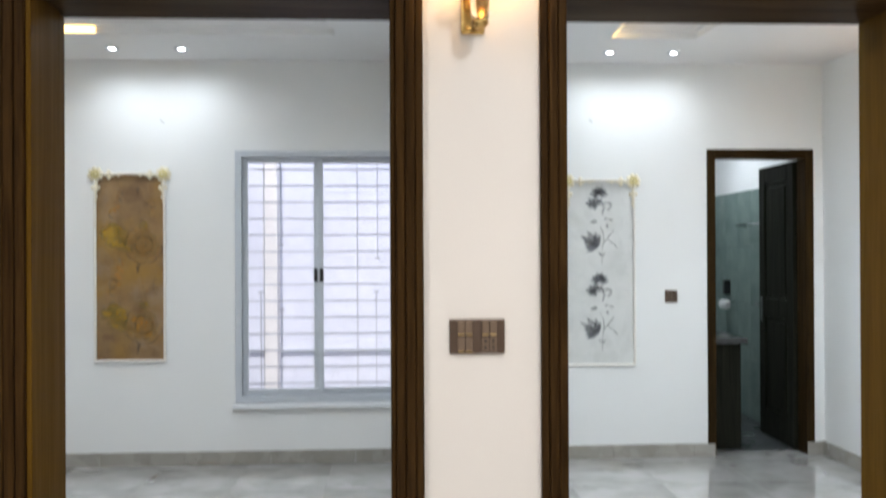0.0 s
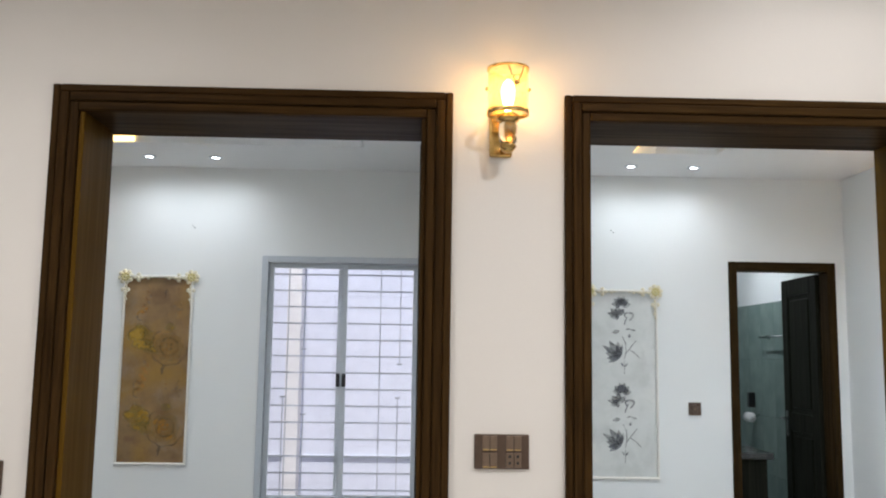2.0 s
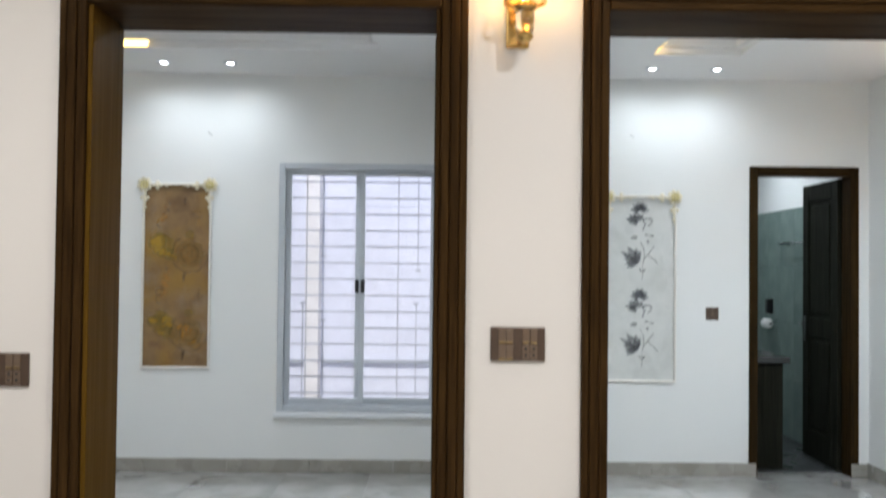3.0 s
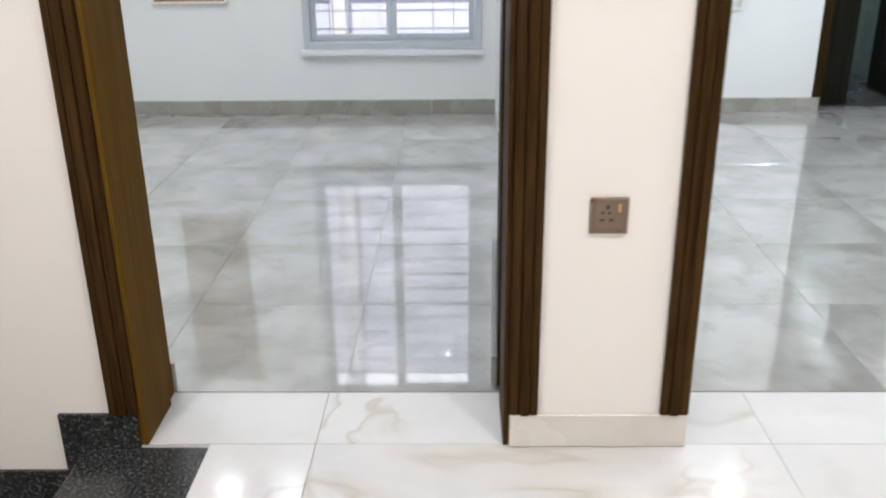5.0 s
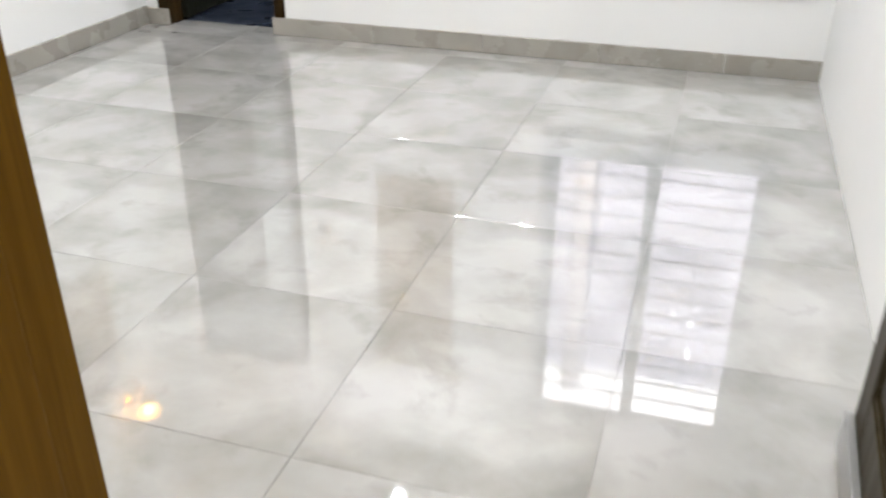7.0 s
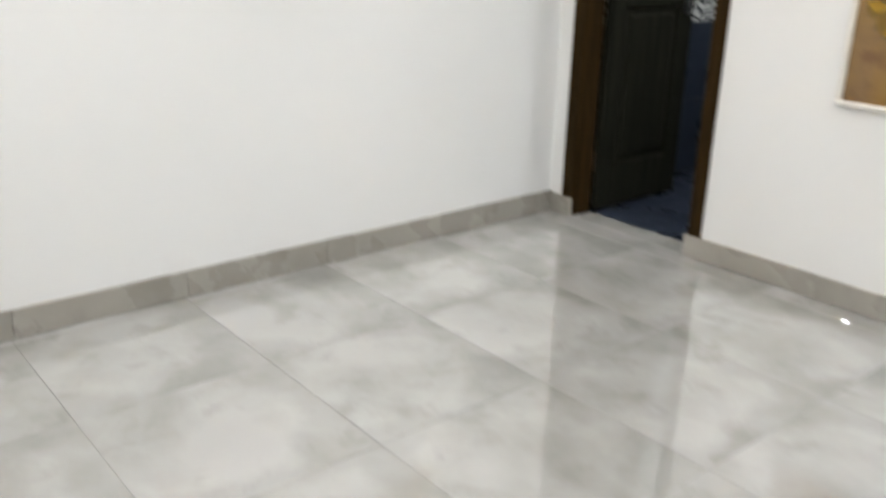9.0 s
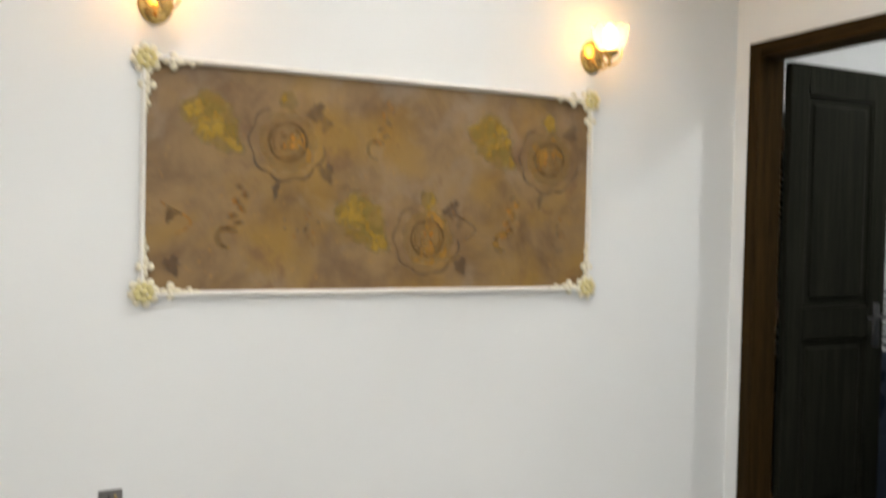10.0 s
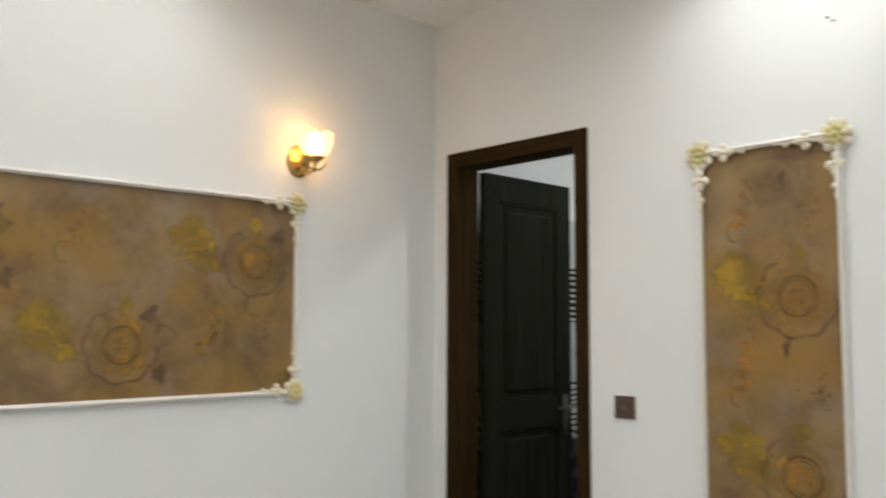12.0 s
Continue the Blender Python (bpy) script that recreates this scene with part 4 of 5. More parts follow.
def bloom_pair(e, z):
    """The upright bloom over a star and a curled leaf, then the leaning bloom with pale stems."""
    spray(e, PRINTDARK, "dark grey printed lily", [(1.584, z - 0.045, 0.072, 0.046, a) for a in (5, 38, 72, 106, 140, 172)] + [(1.584, z - 0.035, 0.045, 0.04, a) for a in (55, 90, 125)])
    spray(e, PRINTDARK, "dark grey printed star flower", [(1.556, z - 0.118, 0.070, 0.046, a) for a in (40, 88, 136)] + [(1.560, z - 0.120, 0.085, 0.034, 168), (1.552, z - 0.118, 0.055, 0.042, 200), (1.556, z - 0.112, 0.045, 0.03, 262)])
    ring = [(1.640 + 0.030 * math.cos(a * 0.5) + 0.008 * math.sin(a), z - 0.128 + 0.028 * math.sin(a * 0.5)) for a in range(-3, 8)]
    bm = bmesh.new()
    stroke(bm, on_far, ring, 0.0075, 0.0042)
    stroke(bm, on_far, [(1.628, z - 0.128), (1.614, z - 0.158), (1.604, z - 0.190)], 0.005, 0.0043)
    stroke(bm, on_far, [(1.590, z - 0.075), (1.606, z - 0.100), (1.614, z - 0.130)], 0.004, 0.0044)
    part("printed_flower", bm, PRINTGREY, e, "grey curled leaf")
    spray(e, PRINTPALE, "pale grey printed leaf", [(1.615, z - 0.222, 0.040, 0.014, 8), (1.650, z - 0.222, 0.045, 0.016, -12), (1.57, z - 0.235, 0.06, 0.03, 190)])
    q = z - 0.428
    spray(e, PRINTDARK, "dark grey leaning lily", [(1.575, q, 0.150, 0.058, 124), (1.572, q + 0.004, 0.160, 0.040, 147), (1.570, q + 0.004, 0.110, 0.046, 164), (1.572, q, 0.120, 0.050, 98)])
    spray(e, PRINTGREY, "grey shaded petals", [(1.575, q + 0.002, 0.100, 0.044, 184), (1.555, q - 0.004, 0.075, 0.03, 204), (1.57, q + 0.01, 0.09, 0.03, 76)], 0.0034)
    bm = bmesh.new()
    stroke(bm, on_far, [(1.605, q - 0.01), (1.617, q + 0.05), (1.612, q + 0.11), (1.590, q + 0.155)], 0.0045, 0.0035)
    stroke(bm, on_far, [(1.615, q + 0.03), (1.650, q + 0.075), (1.690, q + 0.125)], 0.0045, 0.0036)
    stroke(bm, on_far, [(1.640, q + 0.060), (1.680, q + 0.035), (1.720, q - 0.005)], 0.0045, 0.0037)
    stroke(bm, on_far, [(1.604, q - 0.02), (1.606, q - 0.06), (1.602, q - 0.12)], 0.003, 0.0034)
    part("printed_stem", bm, PRINTPALE, e, "pale grey printed stems")
    spray(e, PRINTGREY, "small grey printed bud", [(1.642, q + 0.145, 0.030, 0.02, 90), (1.602, q - 0.065, 0.040, 0.014, 130), (1.606, q - 0.065, 0.037, 0.014, 50)])


bloom_pair(floral, 1.965)
bloom_pair(floral, 1.332)

# ---- lamps ----


def hall_sconce():
    x, z = 0.325, 2.08
    e = thing("wall_sconce", (x, 0, z), "brass wall sconce with a lit amber glass drum shade", "wall lamp")
    bm = bmesh.new()
    bevelled(bm, x - 0.044, x + 0.020, -0.012, 0.0, z + 0.01, z + 0.16, 0.006)
    part("backplate", bm, BRASS, e)
    bm = bmesh.new()
    tube(bm, [(x - 0.01, -0.01, z + 0.035), (x, -0.05, z + 0.018), (x, -0.085, z + 0.03)], 0.007)
    part("arm", bm, BRASS, e, "", True)
    bm = bmesh.new()
    lathe(bm, [(0.004, 0.0), (0.014, 0.004), (0.024, 0.016), (0.020, 0.026)], (x, -0.085, z + 0.005))
    part("bottom_cup", bm, BRASS, e, "", True)
    bm = bmesh.new()
    lathe(bm, [(0.018, 0.0), (0.024, 0.004), (0.0255, 0.050), (0.020, 0.055)], (x, -0.085, z + 0.032))
    part("crystal_stem", bm, CRYSTAL, e, "clear cut crystal stem", True)
    bm = bmesh.new()
    lathe(bm, [(0.012, 0.0), (0.030, 0.006), (0.032, 0.022), (0.018, 0.030)], (x, -0.085, z + 0.086))
    part("collar", bm, BRASS, e, "", True)
    for h, t in ((0.110, 0.010), (0.235, 0.006)):
        bm = bmesh.new()
        lathe(bm, [(0.051, 0.0), (0.058, 0.0), (0.058, t), (0.051, t), (0.051, 0.0)], (x, -0.085, z + h), seg=36, close=False)
        part("ring", bm, BRASS, e)
    for k in range(3):
        bm = bmesh.new()
        a = k * 2 * math.pi / 3 + 0.5
        tube(bm, [(x + 0.02 * math.cos(a), -0.085 + 0.02 * math.sin(a), z + 0.112), (x + 0.053 * math.cos(a), -0.085 + 0.053 * math.sin(a), z + 0.114)], 0.003)
        part("spoke", bm, BRASS, e)
    bm = bmesh.new()
    lathe(bm, [(0.0545, 0.118), (0.0545, 0.236), (0.0525, 0.236), (0.0525, 0.118), (0.0545, 0.118)], (x, -0.085, z), seg=40, close=False)
    shade = part("shade", bm, AMBER, e, "amber glass drum shade", True)
    shade.visible_shadow = False
    bm = bmesh.new()
    a0 = -1.9
    pts = []
    a0 = -1.25
    for k in range(9):
        s = k / 8
        a = a0 + (s - 0.5) * 0.85
        pts.append((x + 0.0562 * math.cos(a), -0.085 + 0.0562 * math.sin(a), z + 0.236 - 0.050 * (1 - abs(2 * s - 1) ** 1.4)))
    tube(bm, pts, 0.0019)
    blob(bm, pts[4], (0.009, 0.006, 0.007))
    part("bead_chain", bm, BRASS, e, "small brass pendant", True)
    for k in (-1, 1):
        bm = bmesh.new()
        blob(bm, (x + k * 0.058, -0.085, z + 0.182), (0.005, 0.005, 0.006))
        part("knob", bm, BRASS, e, "small brass knob", True)
    bm = bmesh.new()
    lathe(bm, [(0.006, 0.118), (0.012, 0.135), (0.018, 0.160), (0.020, 0.180), (0.014, 0.200), (0.003, 0.210)], (x, -0.085, z), seg=16)
    b = part("bulb", bm, FILAMENT, e, "lit warm bulb", True)
    b.visible_shadow = False


hall_sconce()


def room_sconce(y, grp):
    z = 2.06
    e = thing("wall_sconce", (LEFT, y, z), "brass wall sconce with a lit fluted glass bowl", "wall lamp", grp)
    bm = bmesh.new()
    lathe(bm, [(0.055, 0.0), (0.055, 0.006), (0.046, 0.010), (0.034, 0.014), (0.010, 0.018)], (LEFT, y, z + 0.078), "x", 32)
    for vert in bm.verts:
        vert.co.z = z + 0.078 + (vert.co.z - z - 0.078) * 1.25
    part("backplate", bm, BRASS, e, "", True)
    bm = bmesh.new()
    pts = []
    for k in range(14):
        a = -2.6 + k * 0.26
        pts.append((LEFT + 0.075 + 0.062 * math.cos(a) * 1.0, y, z + 0.085 + 0.065 * math.sin(a)))
    tube(bm, [(LEFT + 0.01, y, z + 0.075)] + pts[:9] + [(LEFT + 0.12, y, z + 0.07)], 0.006)
    part("arm", bm, BRASS, e, "", True)
    bm = bmesh.new()
    lathe(bm, [(0.003, -0.055), (0.007, -0.04), (0.004, -0.03), (0.010, -0.015), (0.036, 0.0), (0.040, 0.010), (0.020, 0.016)], (LEFT + 0.12, y, z + 0.072))
    part("cup", bm, BRASS, e, "", True)
    for s in (-1, 1):
        bm = bmesh.new()
        tube(bm, [(LEFT + 0.12, y + s * 0.060 * math.sin(q * 0.19), z + 0.090 - 0.062 * math.cos(q * 0.19)) for q in range(10)], [0.005 - 0.0003 * q for q in range(10)])
        part("scroll", bm, BRASS, e, "", True)
    bm = bmesh.new()
    seg = 60
    rings = []
    for r, h in ((0.026, 0.086), (0.048, 0.096), (0.061, 0.118), (0.066, 0.142), (0.070, 0.160), (0.073, 0.170)):
        ring = []
        for k in range(seg):
            a = 2 * math.pi * k / seg
            petal_wave = abs(math.cos(5 * a))
            q = r * (1 + 0.07 * (petal_wave - 0.5))
            lift = (h - 0.086) / 0.084 * 0.020 * (petal_wave - 0.6)
            ring.append(bm.verts.new((LEFT + 0.12 + q * math.cos(a), y + q * math.sin(a), z + h + lift)))
        rings.append(ring)
    for a, c in zip(rings, rings[1:]):
        for k in range(seg):
            bm.faces.new((a[k], a[(k + 1) % seg], c[(k + 1) % seg], c[k]))
    shade = part("shade", bm, FROSTED, e, "fluted frosted glass bowl", True)
    bm = bmesh.new()
    lathe(bm, [(0.010, 0.088), (0.018, 0.110), (0.026, 0.135), (0.024, 0.160), (0.004, 0.178)], (LEFT + 0.12, y, z), seg=16)
    b = part("bulb", bm, FILAMENT, e, "lit warm bulb", True)
    b.visible_shadow = False


room_sconce(1.545, "sconces over the gold panel")
room_sconce(3.225, "sconces over the gold panel")


def downlight(x, y, z=TOP, grp="ceiling downlights"):
    e = thing("downlight", (x, y, z), "round white recessed downlight, lit, known or added for fill", "ceiling light", grp)
    bm = bmesh.new()
    lathe(bm, [(0.026, -0.001), (0.026, -0.006), (0.048, -0.004), (0.050, 0.0), (0.026, 0.0)], (x, y, z), seg=28, close=False)
    part("trim_ring", bm, ALU, e)
    bm = bmesh.new()
    lathe(bm, [(0.026, -0.0025), (0.026, -0.0005)], (x, y, z), seg=24)
    lens = part("lens", bm, LED, e, "glowing cool white lens")
    lens.visible_shadow = False


# Fittings for the known downlights and for the unseen ones added beside them.
for q in ROOM_LIGHTS + ROOM2_LIGHTS + HALL_LIGHTS + HALL_WASH + ROOM2_FILL[1:]:
    downlight(*q)
# Fittings for the added fill lamps up in the recesses.
for q in ROOM_FILL + ROOM2_FILL[:1]:
    downlight(*q, TOP + 0.1)
# Fittings for the two added bathroom lamps.
downlight(-2.4, 5.0, TOP + 0.1)
downlight(2.6, 5.4, TOP + 0.1)


def cove_strip(x0, x1, y0, y1, label):
    e = thing("cove_light", ((x0 + x1) / 2, (y0 + y1) / 2, TOP), label, "ceiling light")
    bm = bmesh.new()
    bevelled(bm, x0, x1, y0, y1, TOP + 0.008, TOP + 0.040, 0.004)
    part("strip", bm, WARMLED, e, "glowing warm strip")


cove_strip(-2.75, -1.77, 3.222, 3.2345, "warm yellow light strip along the ceiling recess")
cove_strip(1.4905, 1.503, 2.95, 3.23, "short warm light strip in the ceiling recess")
first_sconce = [o for o in scene.objects if o.name.startswith("wall_sconce") and abs(o.location.y - 3.225) < 0.01][0]
other = copy_thing(first_sconce, pose(RIGHT2, 2.95, 2.06, 0, 0, 180))
tagged(other, "brass wall sconce on the second room's wall", "wall lamp")

# ---- switches and sockets ----


def plate(name, place, u0, u1, z0, z1, mat, label, fill, category="switch"):
    e = thing(name, place((u0 + u1) / 2, z0, 0), label, category)

    def bx(bm, a, b, c, d, lo, hi, r=0.002):
        t = bmesh.new()
        bevelled(t, a, b, lo, hi, c, d, r, 2)
        for vert in t.verts:
            vert.co = place(vert.co.x, vert.co.z, vert.co.y)
        me = bpy.data.meshes.new("tmp")
        t.to_mesh(me)
        t.free()
        bm.from_mesh(me)
        bpy.data.meshes.remove(me)

    bm = bmesh.new()
    bx(bm, u0, u1, z0, z1, 0.0, 0.009, 0.003)
    part("plate", bm, mat, e)

    def add(pname, m, plabel, *boxes):
        bm = bmesh.new()
        for q in boxes:
            bx(bm, *q)
        part(pname, bm, m, e, plabel)

    fill(add, u0, u1, z0, z1, mat)
    return e


on_hall = lambda u, z, d: Vector((u, -d, z))


def four_gang(add, u0, u1, z0, z1, mat):
    w, zm = u1 - u0, (z0 + z1) / 2
    for c in (0.21, 0.35):
        for lo, hi in ((zm + 0.003, z1 - 0.004), (z0 + 0.004, zm - 0.003)):
            a = u0 + w * c - 0.0095
            add("rocker", ROCKER, "bronze rocker switch", (a, a + 0.019, lo, hi, 0.009, 0.0125))
            add("rocker_edge", GOLDBIT, "thin gold edge", (a + 0.001, a + 0.018, lo, lo + 0.004, 0.0125, 0.0135, 0.0004))
    for c in (0.645, 0.79):
        a = u0 + w * c - 0.0095
        add("rocker", ROCKER, "bronze rocker switch", (a, a + 0.019, zm + 0.003, z1 - 0.004, 0.009, 0.0125))
        add("rocker_edge", GOLDBIT, "thin gold edge", (a + 0.001, a + 0.018, zm + 0.003, zm + 0.007, 0.0125, 0.0135, 0.0004))
        add("socket_insert", ROCKER, "bronze socket insert", (a, a + 0.019, z0 + 0.004, zm - 0.003, 0.009, 0.0115))
        for z in (z0 + 0.013, z0 + 0.030):
            add("socket_hole", BLACK, "black socket hole", (a + 0.006, a + 0.013, z, z + 0.007, 0.0115, 0.012, 0.0002))


def socket(add, u0, u1, z0, z1, mat):
    c, zm = (u0 + u1) / 2, (z0 + z1) / 2
    add("socket_face", mat, "socket face of the same finish", (u0 + 0.012, u1 - 0.012, z0 + 0.012, z1 - 0.012, 0.009, 0.0115))
    for a, b, w, h in ((-0.004, 0.018, 0.007, 0.010), (-0.018, -0.012, 0.010, 0.006), (0.004, -0.012, 0.010, 0.006), (-0.016, 0.006, 0.008, 0.005), (0.0, 0.006, 0.008, 0.005)):
        add("socket_hole", BLACK, "black socket hole", (c + a - 0.004, c + a - 0.004 + w, zm + b, zm + b + h, 0.0115, 0.0121, 0.0002))
    add("rocker", GOLDBIT, "small gold rocker", (u1 - 0.026, u1 - 0.018, zm + 0.010, zm + 0.030, 0.0115, 0.0135, 0.0008))


def dimmer(add, u0, u1, z0, z1, mat):
    c, zm = (u0 + u1) / 2, (z0 + z1) / 2
    add("rocker", PLATE, "brown rocker", (c - 0.022, c + 0.022, zm - 0.026, zm + 0.026, 0.009, 0.0125))
    add("rocker_mark", ROCKER, "raised bronze mark", (c - 0.006, c + 0.006, zm - 0.008, zm + 0.008, 0.0125, 0.0135, 0.0005))


plate("switch_plate", on_hall, 0.247, 0.395, 1.238, 1.330, PLATE, "brown six-gang switch and socket plate on the hall wall", four_gang)
plate("socket_plate", on_hall, 0.286, 0.377, 0.593, 0.683, ROCKER, "square bronze-brown wall socket low on the hall wall", socket, "socket")
plate("switch_plate", on_hall, -1.143, -0.998, 1.157, 1.247, PLATE, "brown switch plate beside the doorway casing", four_gang)
plate("switch_plate", on_far, -2.402, -2.313, 1.130, 1.214, PLATE, "small square brown switch beside the bathroom door", dimmer)
plate("switch_plate", on_far, 2.068, 2.160, 1.130, 1.222, PLATE, "small square brown switch beside the floral panel", dimmer)
plate("socket_plate", on_left, 1.390, 1.463, 0.494, 0.583, GREYPLATE, "square grey wall socket below the gold panel", socket, "socket")

# small wall plugs left in the plaster
for px, pz in ((-1.556, 2.445), (1.523, 2.464)):
    e = thing("wall_plug", (px, FAR, pz), "pair of small dark screw plugs in the plaster", "wall plug", "wall plugs")
    for dx, dz in ((-0.008, 0.008), (0.009, -0.006)):
        bm = bmesh.new()
        lathe(bm, [(0.0045, 0.0), (0.0045, -0.003), (0.002, -0.004)], (px + dx, FAR, pz + dz), "y", 12)
        part("plug", bm, BLACK, e)

# ---- the second bathroom ----
RW = BATH2_R
e = thing("vanity_counter", (2.3, 4.4, 0), "dark stone vanity counter just inside the bathroom", "counter")
bm = bmesh.new()
bevelled(bm, 1.9, 2.775, 4.20, 4.75, 0.795, 0.845, 0.006)
part("top", bm, GRANITE, e, "black granite top")
# Dark block put in for the shade below the counter top.
bm = bmesh.new()
bevelled(bm, 1.9, 2.735, 4.24, 4.72, -0.006, 0.795, 0.004)
part("base", bm, DOORWOOD, e, "dark base for the shade under the counter")

e = thing("towel_rail", (RW, 5.3, 1.74), "chrome towel rail on the tiled bathroom wall", "towel rail")
bm = bmesh.new()
tube(bm, [(RW - 0.08, 5.56, 1.74), (RW - 0.08, 4.95, 1.74)], 0.009)
part("rail", bm, CHROME, e, "", True)
for y in (5.50, 5.0):
    bm = bmesh.new()
    tube(bm, [(RW - 0.010, y, 1.74), (RW - 0.088, y, 1.74)], [0.022, 0.010])
    part("bracket", bm, CHROME, e, "", True)

e = thing("paper_holder", (RW, 5.86, 1.0), "chrome tissue holder with a white paper roll", "paper holder")
bm = bmesh.new()
lathe(bm, [(0.02, -0.045), (0.046, -0.045), (0.046, 0.045), (0.02, 0.045)], (RW - 0.075, 5.86, 1.0), "y")
part("paper_roll", bm, PAPERROLL, e, "white tissue roll", True)
bm = bmesh.new()
tube(bm, [(RW - 0.010, 5.78, 1.03), (RW - 0.075, 5.78, 1.0), (RW - 0.075, 5.93, 1.0)], 0.007)
part("arm", bm, CHROME, e, "", True)
e = thing("soap_dispenser", (RW, 5.90, 1.1), "small black dispenser on the tiled wall", "dispenser")
bm = bmesh.new()
bevelled(bm, RW - 0.07, RW - 0.010, 5.87, 5.93, 1.09, 1.23, 0.008)
part("body", bm, BLACK, e)

# ---- stairs going down beside the doorway ----
e = thing("staircase", (-1.1, -0.6, -1.2), "black granite stairs going down along the cream wall", "staircase", "", "structure")
bm = bmesh.new()
bevelled(bm, -1.005, -0.684, -1.25, -0.012, -0.035, 0.001, 0.004)
part("landing_nosing", bm, GRANITE, e, "black granite landing edge")
for k in range(6):
    z = -0.175 * (k + 1)
    x = -0.99 - 0.28 * k
    bm = bmesh.new()
    bevelled(bm, x - 0.30, x, -1.25, -0.012, z - 0.03, z, 0.004)
    part("tread", bm, GRANITE, e)
    bm = bmesh.new()
    box(bm, x - 0.015, x, -1.25, -0.012, z + 0.001, z + 0.143)
    part("riser", bm, GRANITE, e)
for k in range(-1, 6):
    z = -0.175 * (k + 1)
    x1 = -0.862 if k < 0 else -1.069 - 0.28 * k
    x0 = -1.069 - 0.28 * (k + 1)
    bm = bmesh.new()
    bevelled(bm, x0, x1 - 0.0005, -0.011, 0.0, z - 0.175 + 0.001, z + 0.098, 0.002)
    part("stair_skirting", bm, GRANITE, e, "black granite skirting")
slab("wall_stair_side", HALL_L - 1.0, -1.01, -1.35, -1.25, -1.2, -0.02, HALLWALL, "cream wall under the hall floor beside the stairs", "wall")
slab("floor_stair_foot", HALL_L - 1.0, -1.0, -1.25, 0.0, -1.25, -1.2, MARBLE, "marble floor at the foot of the stairs", "floor")

# ---- skirtings, tile by tile ----


def skirting(name, along, runs, mat, label, thick=0.015, height=SKIRT):
    """Runs of (start, end, face, out): tiles 0.6 m long on a wall face; along is x or y."""
    e = thing(name, (0, 0, 0), label, "skirting", "", "structure")
    for a, b, face, out in runs:
        u = a
        while u < b - 0.01:
            w = min(u + 0.6, b)
            bm = bmesh.new()
            lo, hi = min(face, face + out * thick), max(face, face + out * thick)
            if along == "x":
                bevelled(bm, u + 0.0008, w - 0.0008, lo, hi, 0.001, height, 0.002, 1)
            else:
                bevelled(bm, lo, hi, u + 0.0008, w - 0.0008, 0.001, height, 0.002, 1)
            part("tile", bm, mat, e)
            u = w
    return e


skirting("baseboard", "x", [(LEFT + 0.0155, BD1[0] + 0.004, FAR, -1), (-2.597, RIGHT, FAR, -1), (LEFT2 + 0.0155, 2.437, FAR, -1), (3.130, RIGHT2 - 0.0155, FAR, -1),
                            (LEFT + 0.0155, D1[0] + 0.008, THICK + 0.004, 1), (LEFT2 + 0.013, D2[0] - 0.001, THICK + 0.004, 1), (D2[1] + 0.001, RIGHT2 - 0.013, THICK + 0.004, 1)], SKIRTTILE,
         "grey-beige tile skirting along the room walls")
skirting("baseboard", "y", [(THICK + 0.02, FAR, LEFT, 1), (THICK + 0.02, FAR, LEFT2, 1), (THICK + 0.02, FAR, RIGHT2, -1)], SKIRTTILE, "grey-beige tile skirting along the side walls", 0.015, 0.102)
skirting("baseboard", "x", [(D1[1] + 0.001, D2[0] - 0.001, 0.0, -1), (D2[1] + 0.001, HALL_R - 0.01, 0.0, -1)], MARBLESKIRT, "cream marble skirting in the hall", 0.012, 0.097)

# ---- bathroom wall tiles ----


def tiled_wall(name, m, length, z0, z1, w, h, mat, label):
    """Tiles over a wall that runs along m's x axis and faces m's -y."""
    e = thing(name, m @ Vector((length / 2, 0, z0)), label, "wall tiles", "", "structure")
    bm = bmesh.new()
    box(bm, 0, length, -0.005, -0.001, z0, z1)
    bm.transform(m)
    part("grout_bed", bm, BATHGROUT, e)
    cache = {}
    z = z0
    while z < z1 - 0.01:
        u = 0.0
        while u < length - 0.01:
            a, c = min(w, length - u), min(h, z1 - z)
            key = (round(a, 3), round(c, 3))
            if key not in cache:
                bm = bmesh.new()
                bevelled(bm, 0.001, a - 0.001, -0.004, 0.0, 0.001, c - 0.001, 0.001, 1)
                ob = part("tile", bm, mat, e)
                cache[key] = ob.data
            else:
                ob = new("tile", cache[key])
                ob.parent = e
            ob.matrix_parent_inverse = Matrix.Identity(4)
            ob.matrix_basis = e.matrix_world.inverted() @ m @ Matrix.Translation((u, -0.005, z))
            u += w
        z += h


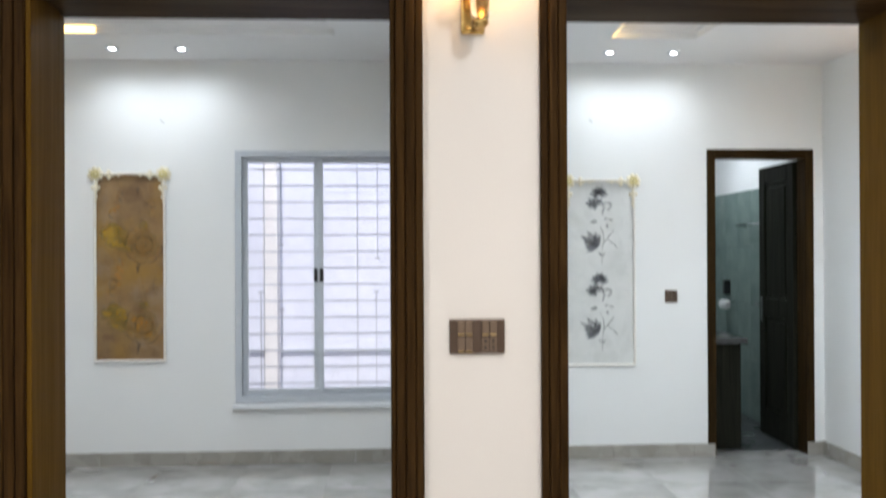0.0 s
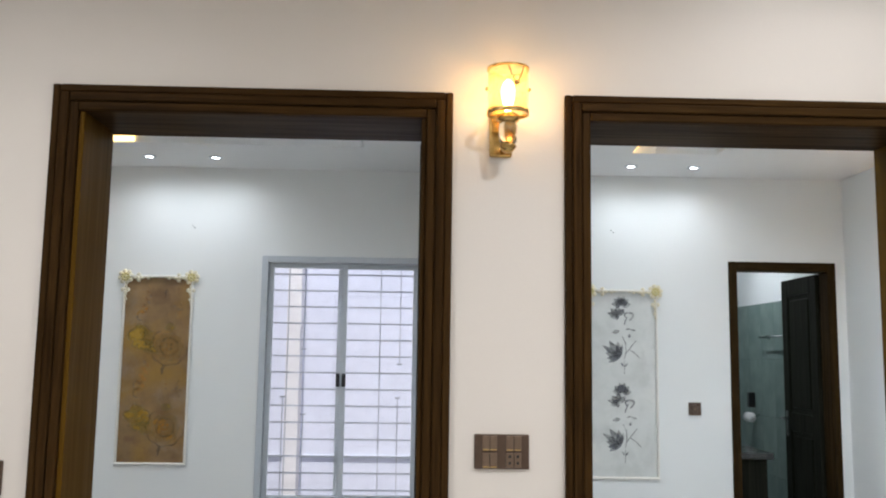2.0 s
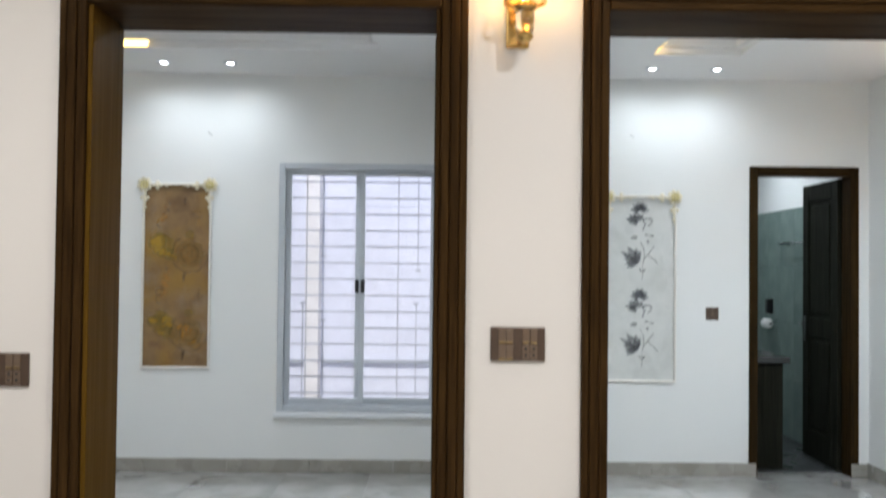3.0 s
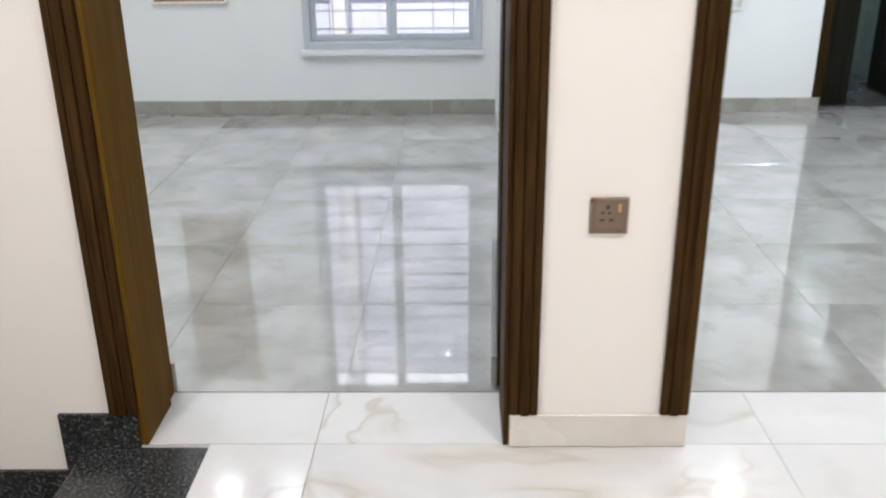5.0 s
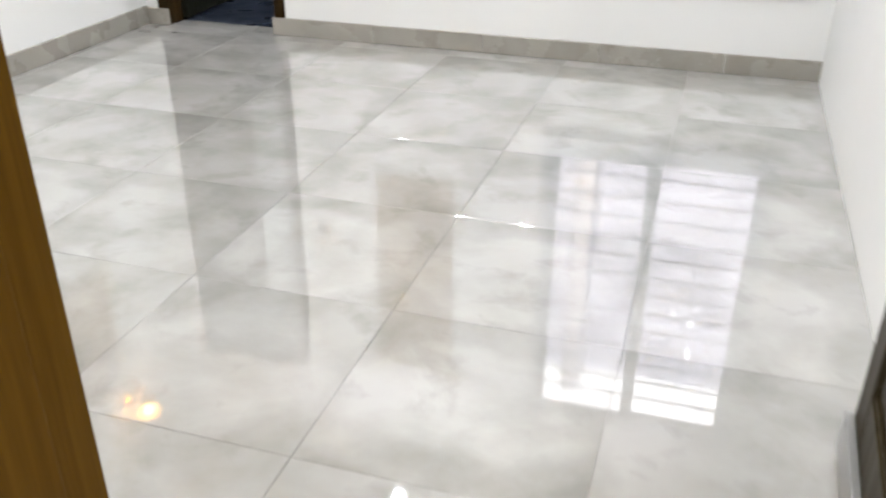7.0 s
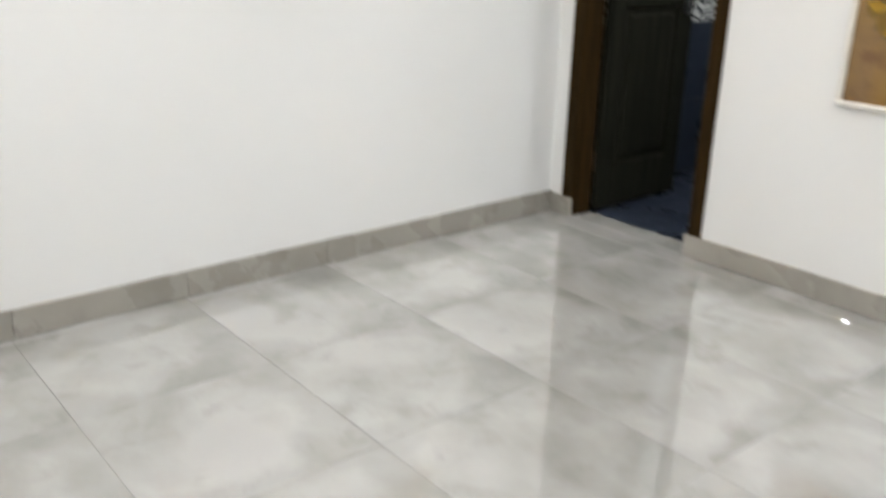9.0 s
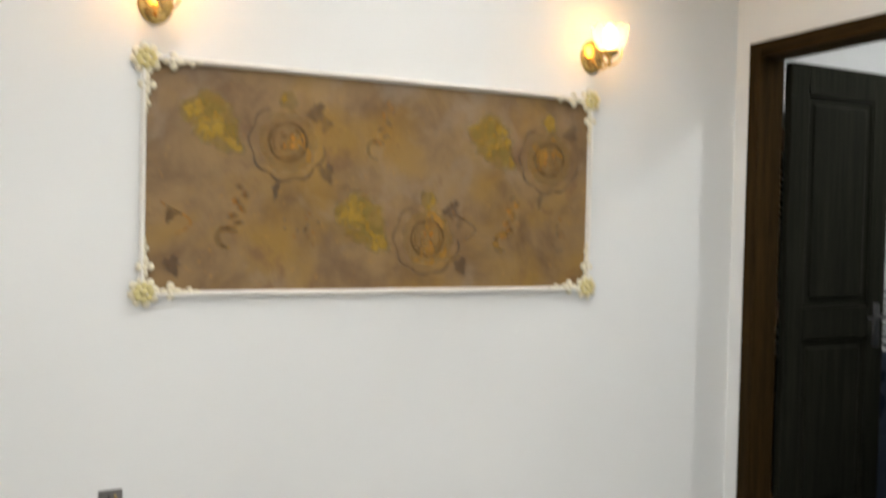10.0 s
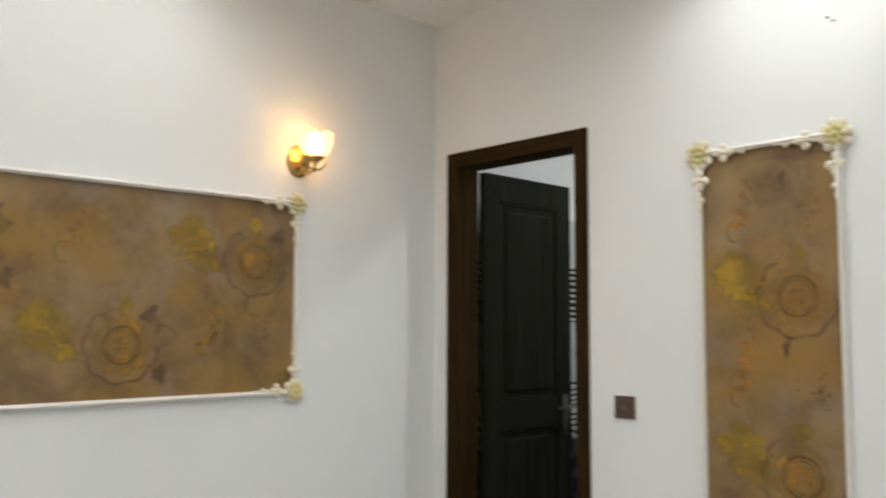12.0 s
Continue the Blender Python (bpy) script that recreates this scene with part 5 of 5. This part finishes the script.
side2 = pose(BATH2_R, BATH2_BACK, 0, 0, 0, -90)
tiled_wall("bath_tiles", side2, BATH2_BACK - BATH - 0.02, -0.005, 2.055, 0.3, 0.515, GREENTILE, "pale grey-green glazed tiles on the bathroom wall")
tiled_wall("bath_tiles", pose(1.9, BATH2_BACK, 0), BATH2_R - 1.91, -0.005, 2.055, 0.3, 0.515, GREENTILE, "pale grey-green glazed tiles on the bathroom wall")
side1 = pose(LEFT - 0.1, BATH + 0.02, 0, 0, 0, 90)
for m, length in ((side1, BATH_BACK - BATH - 0.03), (pose(LEFT - 0.09, BATH_BACK, 0), -1.36 - LEFT + 0.09)):
    tiled_wall("bath_tiles", m, length, -0.005, 0.856, 0.3, 0.43, BLUETILE, "dark blue glazed tiles low on the bathroom wall")
    tiled_wall("bath_tiles", m, length, 0.858, 1.164, 0.3, 0.306, SCROLL, "white border tiles with grey scrollwork")
    tiled_wall("bath_tiles", m, length, 1.166, 1.49, 0.3, 0.324, BATHTILE, "pale green glazed tiles on the bathroom wall")
    tiled_wall("bath_tiles", m, length, 1.492, 1.79, 0.3, 0.099, STRIPE, "narrow dark and white striped border tiles")
    tiled_wall("bath_tiles", m, length, 1.792, 2.06, 0.3, 0.268, BATHTILE, "pale green glazed tiles on the bathroom wall")

# ---- floors, tile by tile ----


def tiled_floor(name, x0, x1, y0, y1, gx, gy, w, d, mat, label, holes=(), joint=0.0006):
    e = slab(name, x0, x1, y0, y1, -0.1, -0.0035, GROUT, label, "floor")
    cache = {}
    ix0, iy0 = math.floor((x0 - gx) / w), math.floor((y0 - gy) / d)
    i = ix0
    while gx + i * w < x1 - 0.003:
        j = iy0
        while gy + j * d < y1 - 0.003:
            a, b = max(x0, gx + i * w), min(x1, gx + (i + 1) * w)
            c, f = max(y0, gy + j * d), min(y1, gy + (j + 1) * d)
            j += 1
            if b - a < 0.01 or f - c < 0.01:
                continue
            pieces = [(a, b, c, f)]
            for hx0, hx1, hy0, hy1 in holes:
                cut = []
                for pa, pb, pc, pf in pieces:
                    if pb <= hx0 or pa >= hx1 or pf <= hy0 or pc >= hy1:
                        cut.append((pa, pb, pc, pf))
                        continue
                    if pa < hx0:
                        cut.append((pa, hx0, pc, pf))
                    if pb > hx1:
                        cut.append((hx1, pb, pc, pf))
                    ma, mb = max(pa, hx0), min(pb, hx1)
                    if pc < hy0:
                        cut.append((ma, mb, pc, hy0))
                    if pf > hy1:
                        cut.append((ma, mb, hy1, pf))
                pieces = cut
            for pa, pb, pc, pf in pieces:
                if pb - pa < 0.006 or pf - pc < 0.006:
                    continue
                key = (round(pb - pa, 3), round(pf - pc, 3))
                if key not in cache:
                    bm = bmesh.new()
                    bevelled(bm, joint, key[0] - joint, joint, key[1] - joint, -0.008, 0.0, 0.0008, 1)
                    ob = part("tile", bm, mat, e)
                    cache[key] = ob.data
                else:
                    ob = new("tile", cache[key])
                    ob.parent = e
                ob.matrix_parent_inverse = Matrix.Identity(4)
                ob.matrix_basis = Matrix.Translation((pa, pc, 0.0))
        i += 1
    return e


tiled_floor("floor", LEFT, RIGHT, THICK + 0.002, FAR, TX, TY, TILE, TILE, TILEGREY, "polished grey stone-look floor tiles")
tiled_floor("floor_second_room", LEFT2, RIGHT2, THICK + 0.002, FAR, 0.62, TY, TILE, TILE, TILEGREY, "polished grey stone-look floor tiles")
for a, b in (BD1, BD2):
    tiled_floor("floor_doorway", a + 0.0005, b - 0.0005, FAR + 0.001, BATH + 0.0155, a - 0.1, TY, TILE, TILE, TILEGREY, "grey stone-look tiles under the bathroom door")
tiled_floor("floor_threshold", D1[0], D1[1], 0.004, THICK + 0.001, -0.402, 0.004, 1.2, 0.6, MARBLE, "polished white marble threshold with gold veins")
tiled_floor("floor_threshold", D2[0], D2[1], 0.004, THICK + 0.001, -0.402, 0.004, 1.2, 0.6, MARBLE, "polished white marble threshold with gold veins")
tiled_floor("floor_hall", -1.0, HALL_R, HALL_BACK, 0.003, -0.402, 0.004, 1.2, 0.6, MARBLE, "polished white marble hall floor with gold veins", [(-1.1, -0.682, -1.252, 0.1)])
tiled_floor("floor_hall", HALL_L - 1.0, -1.001, HALL_BACK, -1.30, -0.402, 0.004, 1.2, 0.6, MARBLE, "polished white marble hall floor with gold veins")
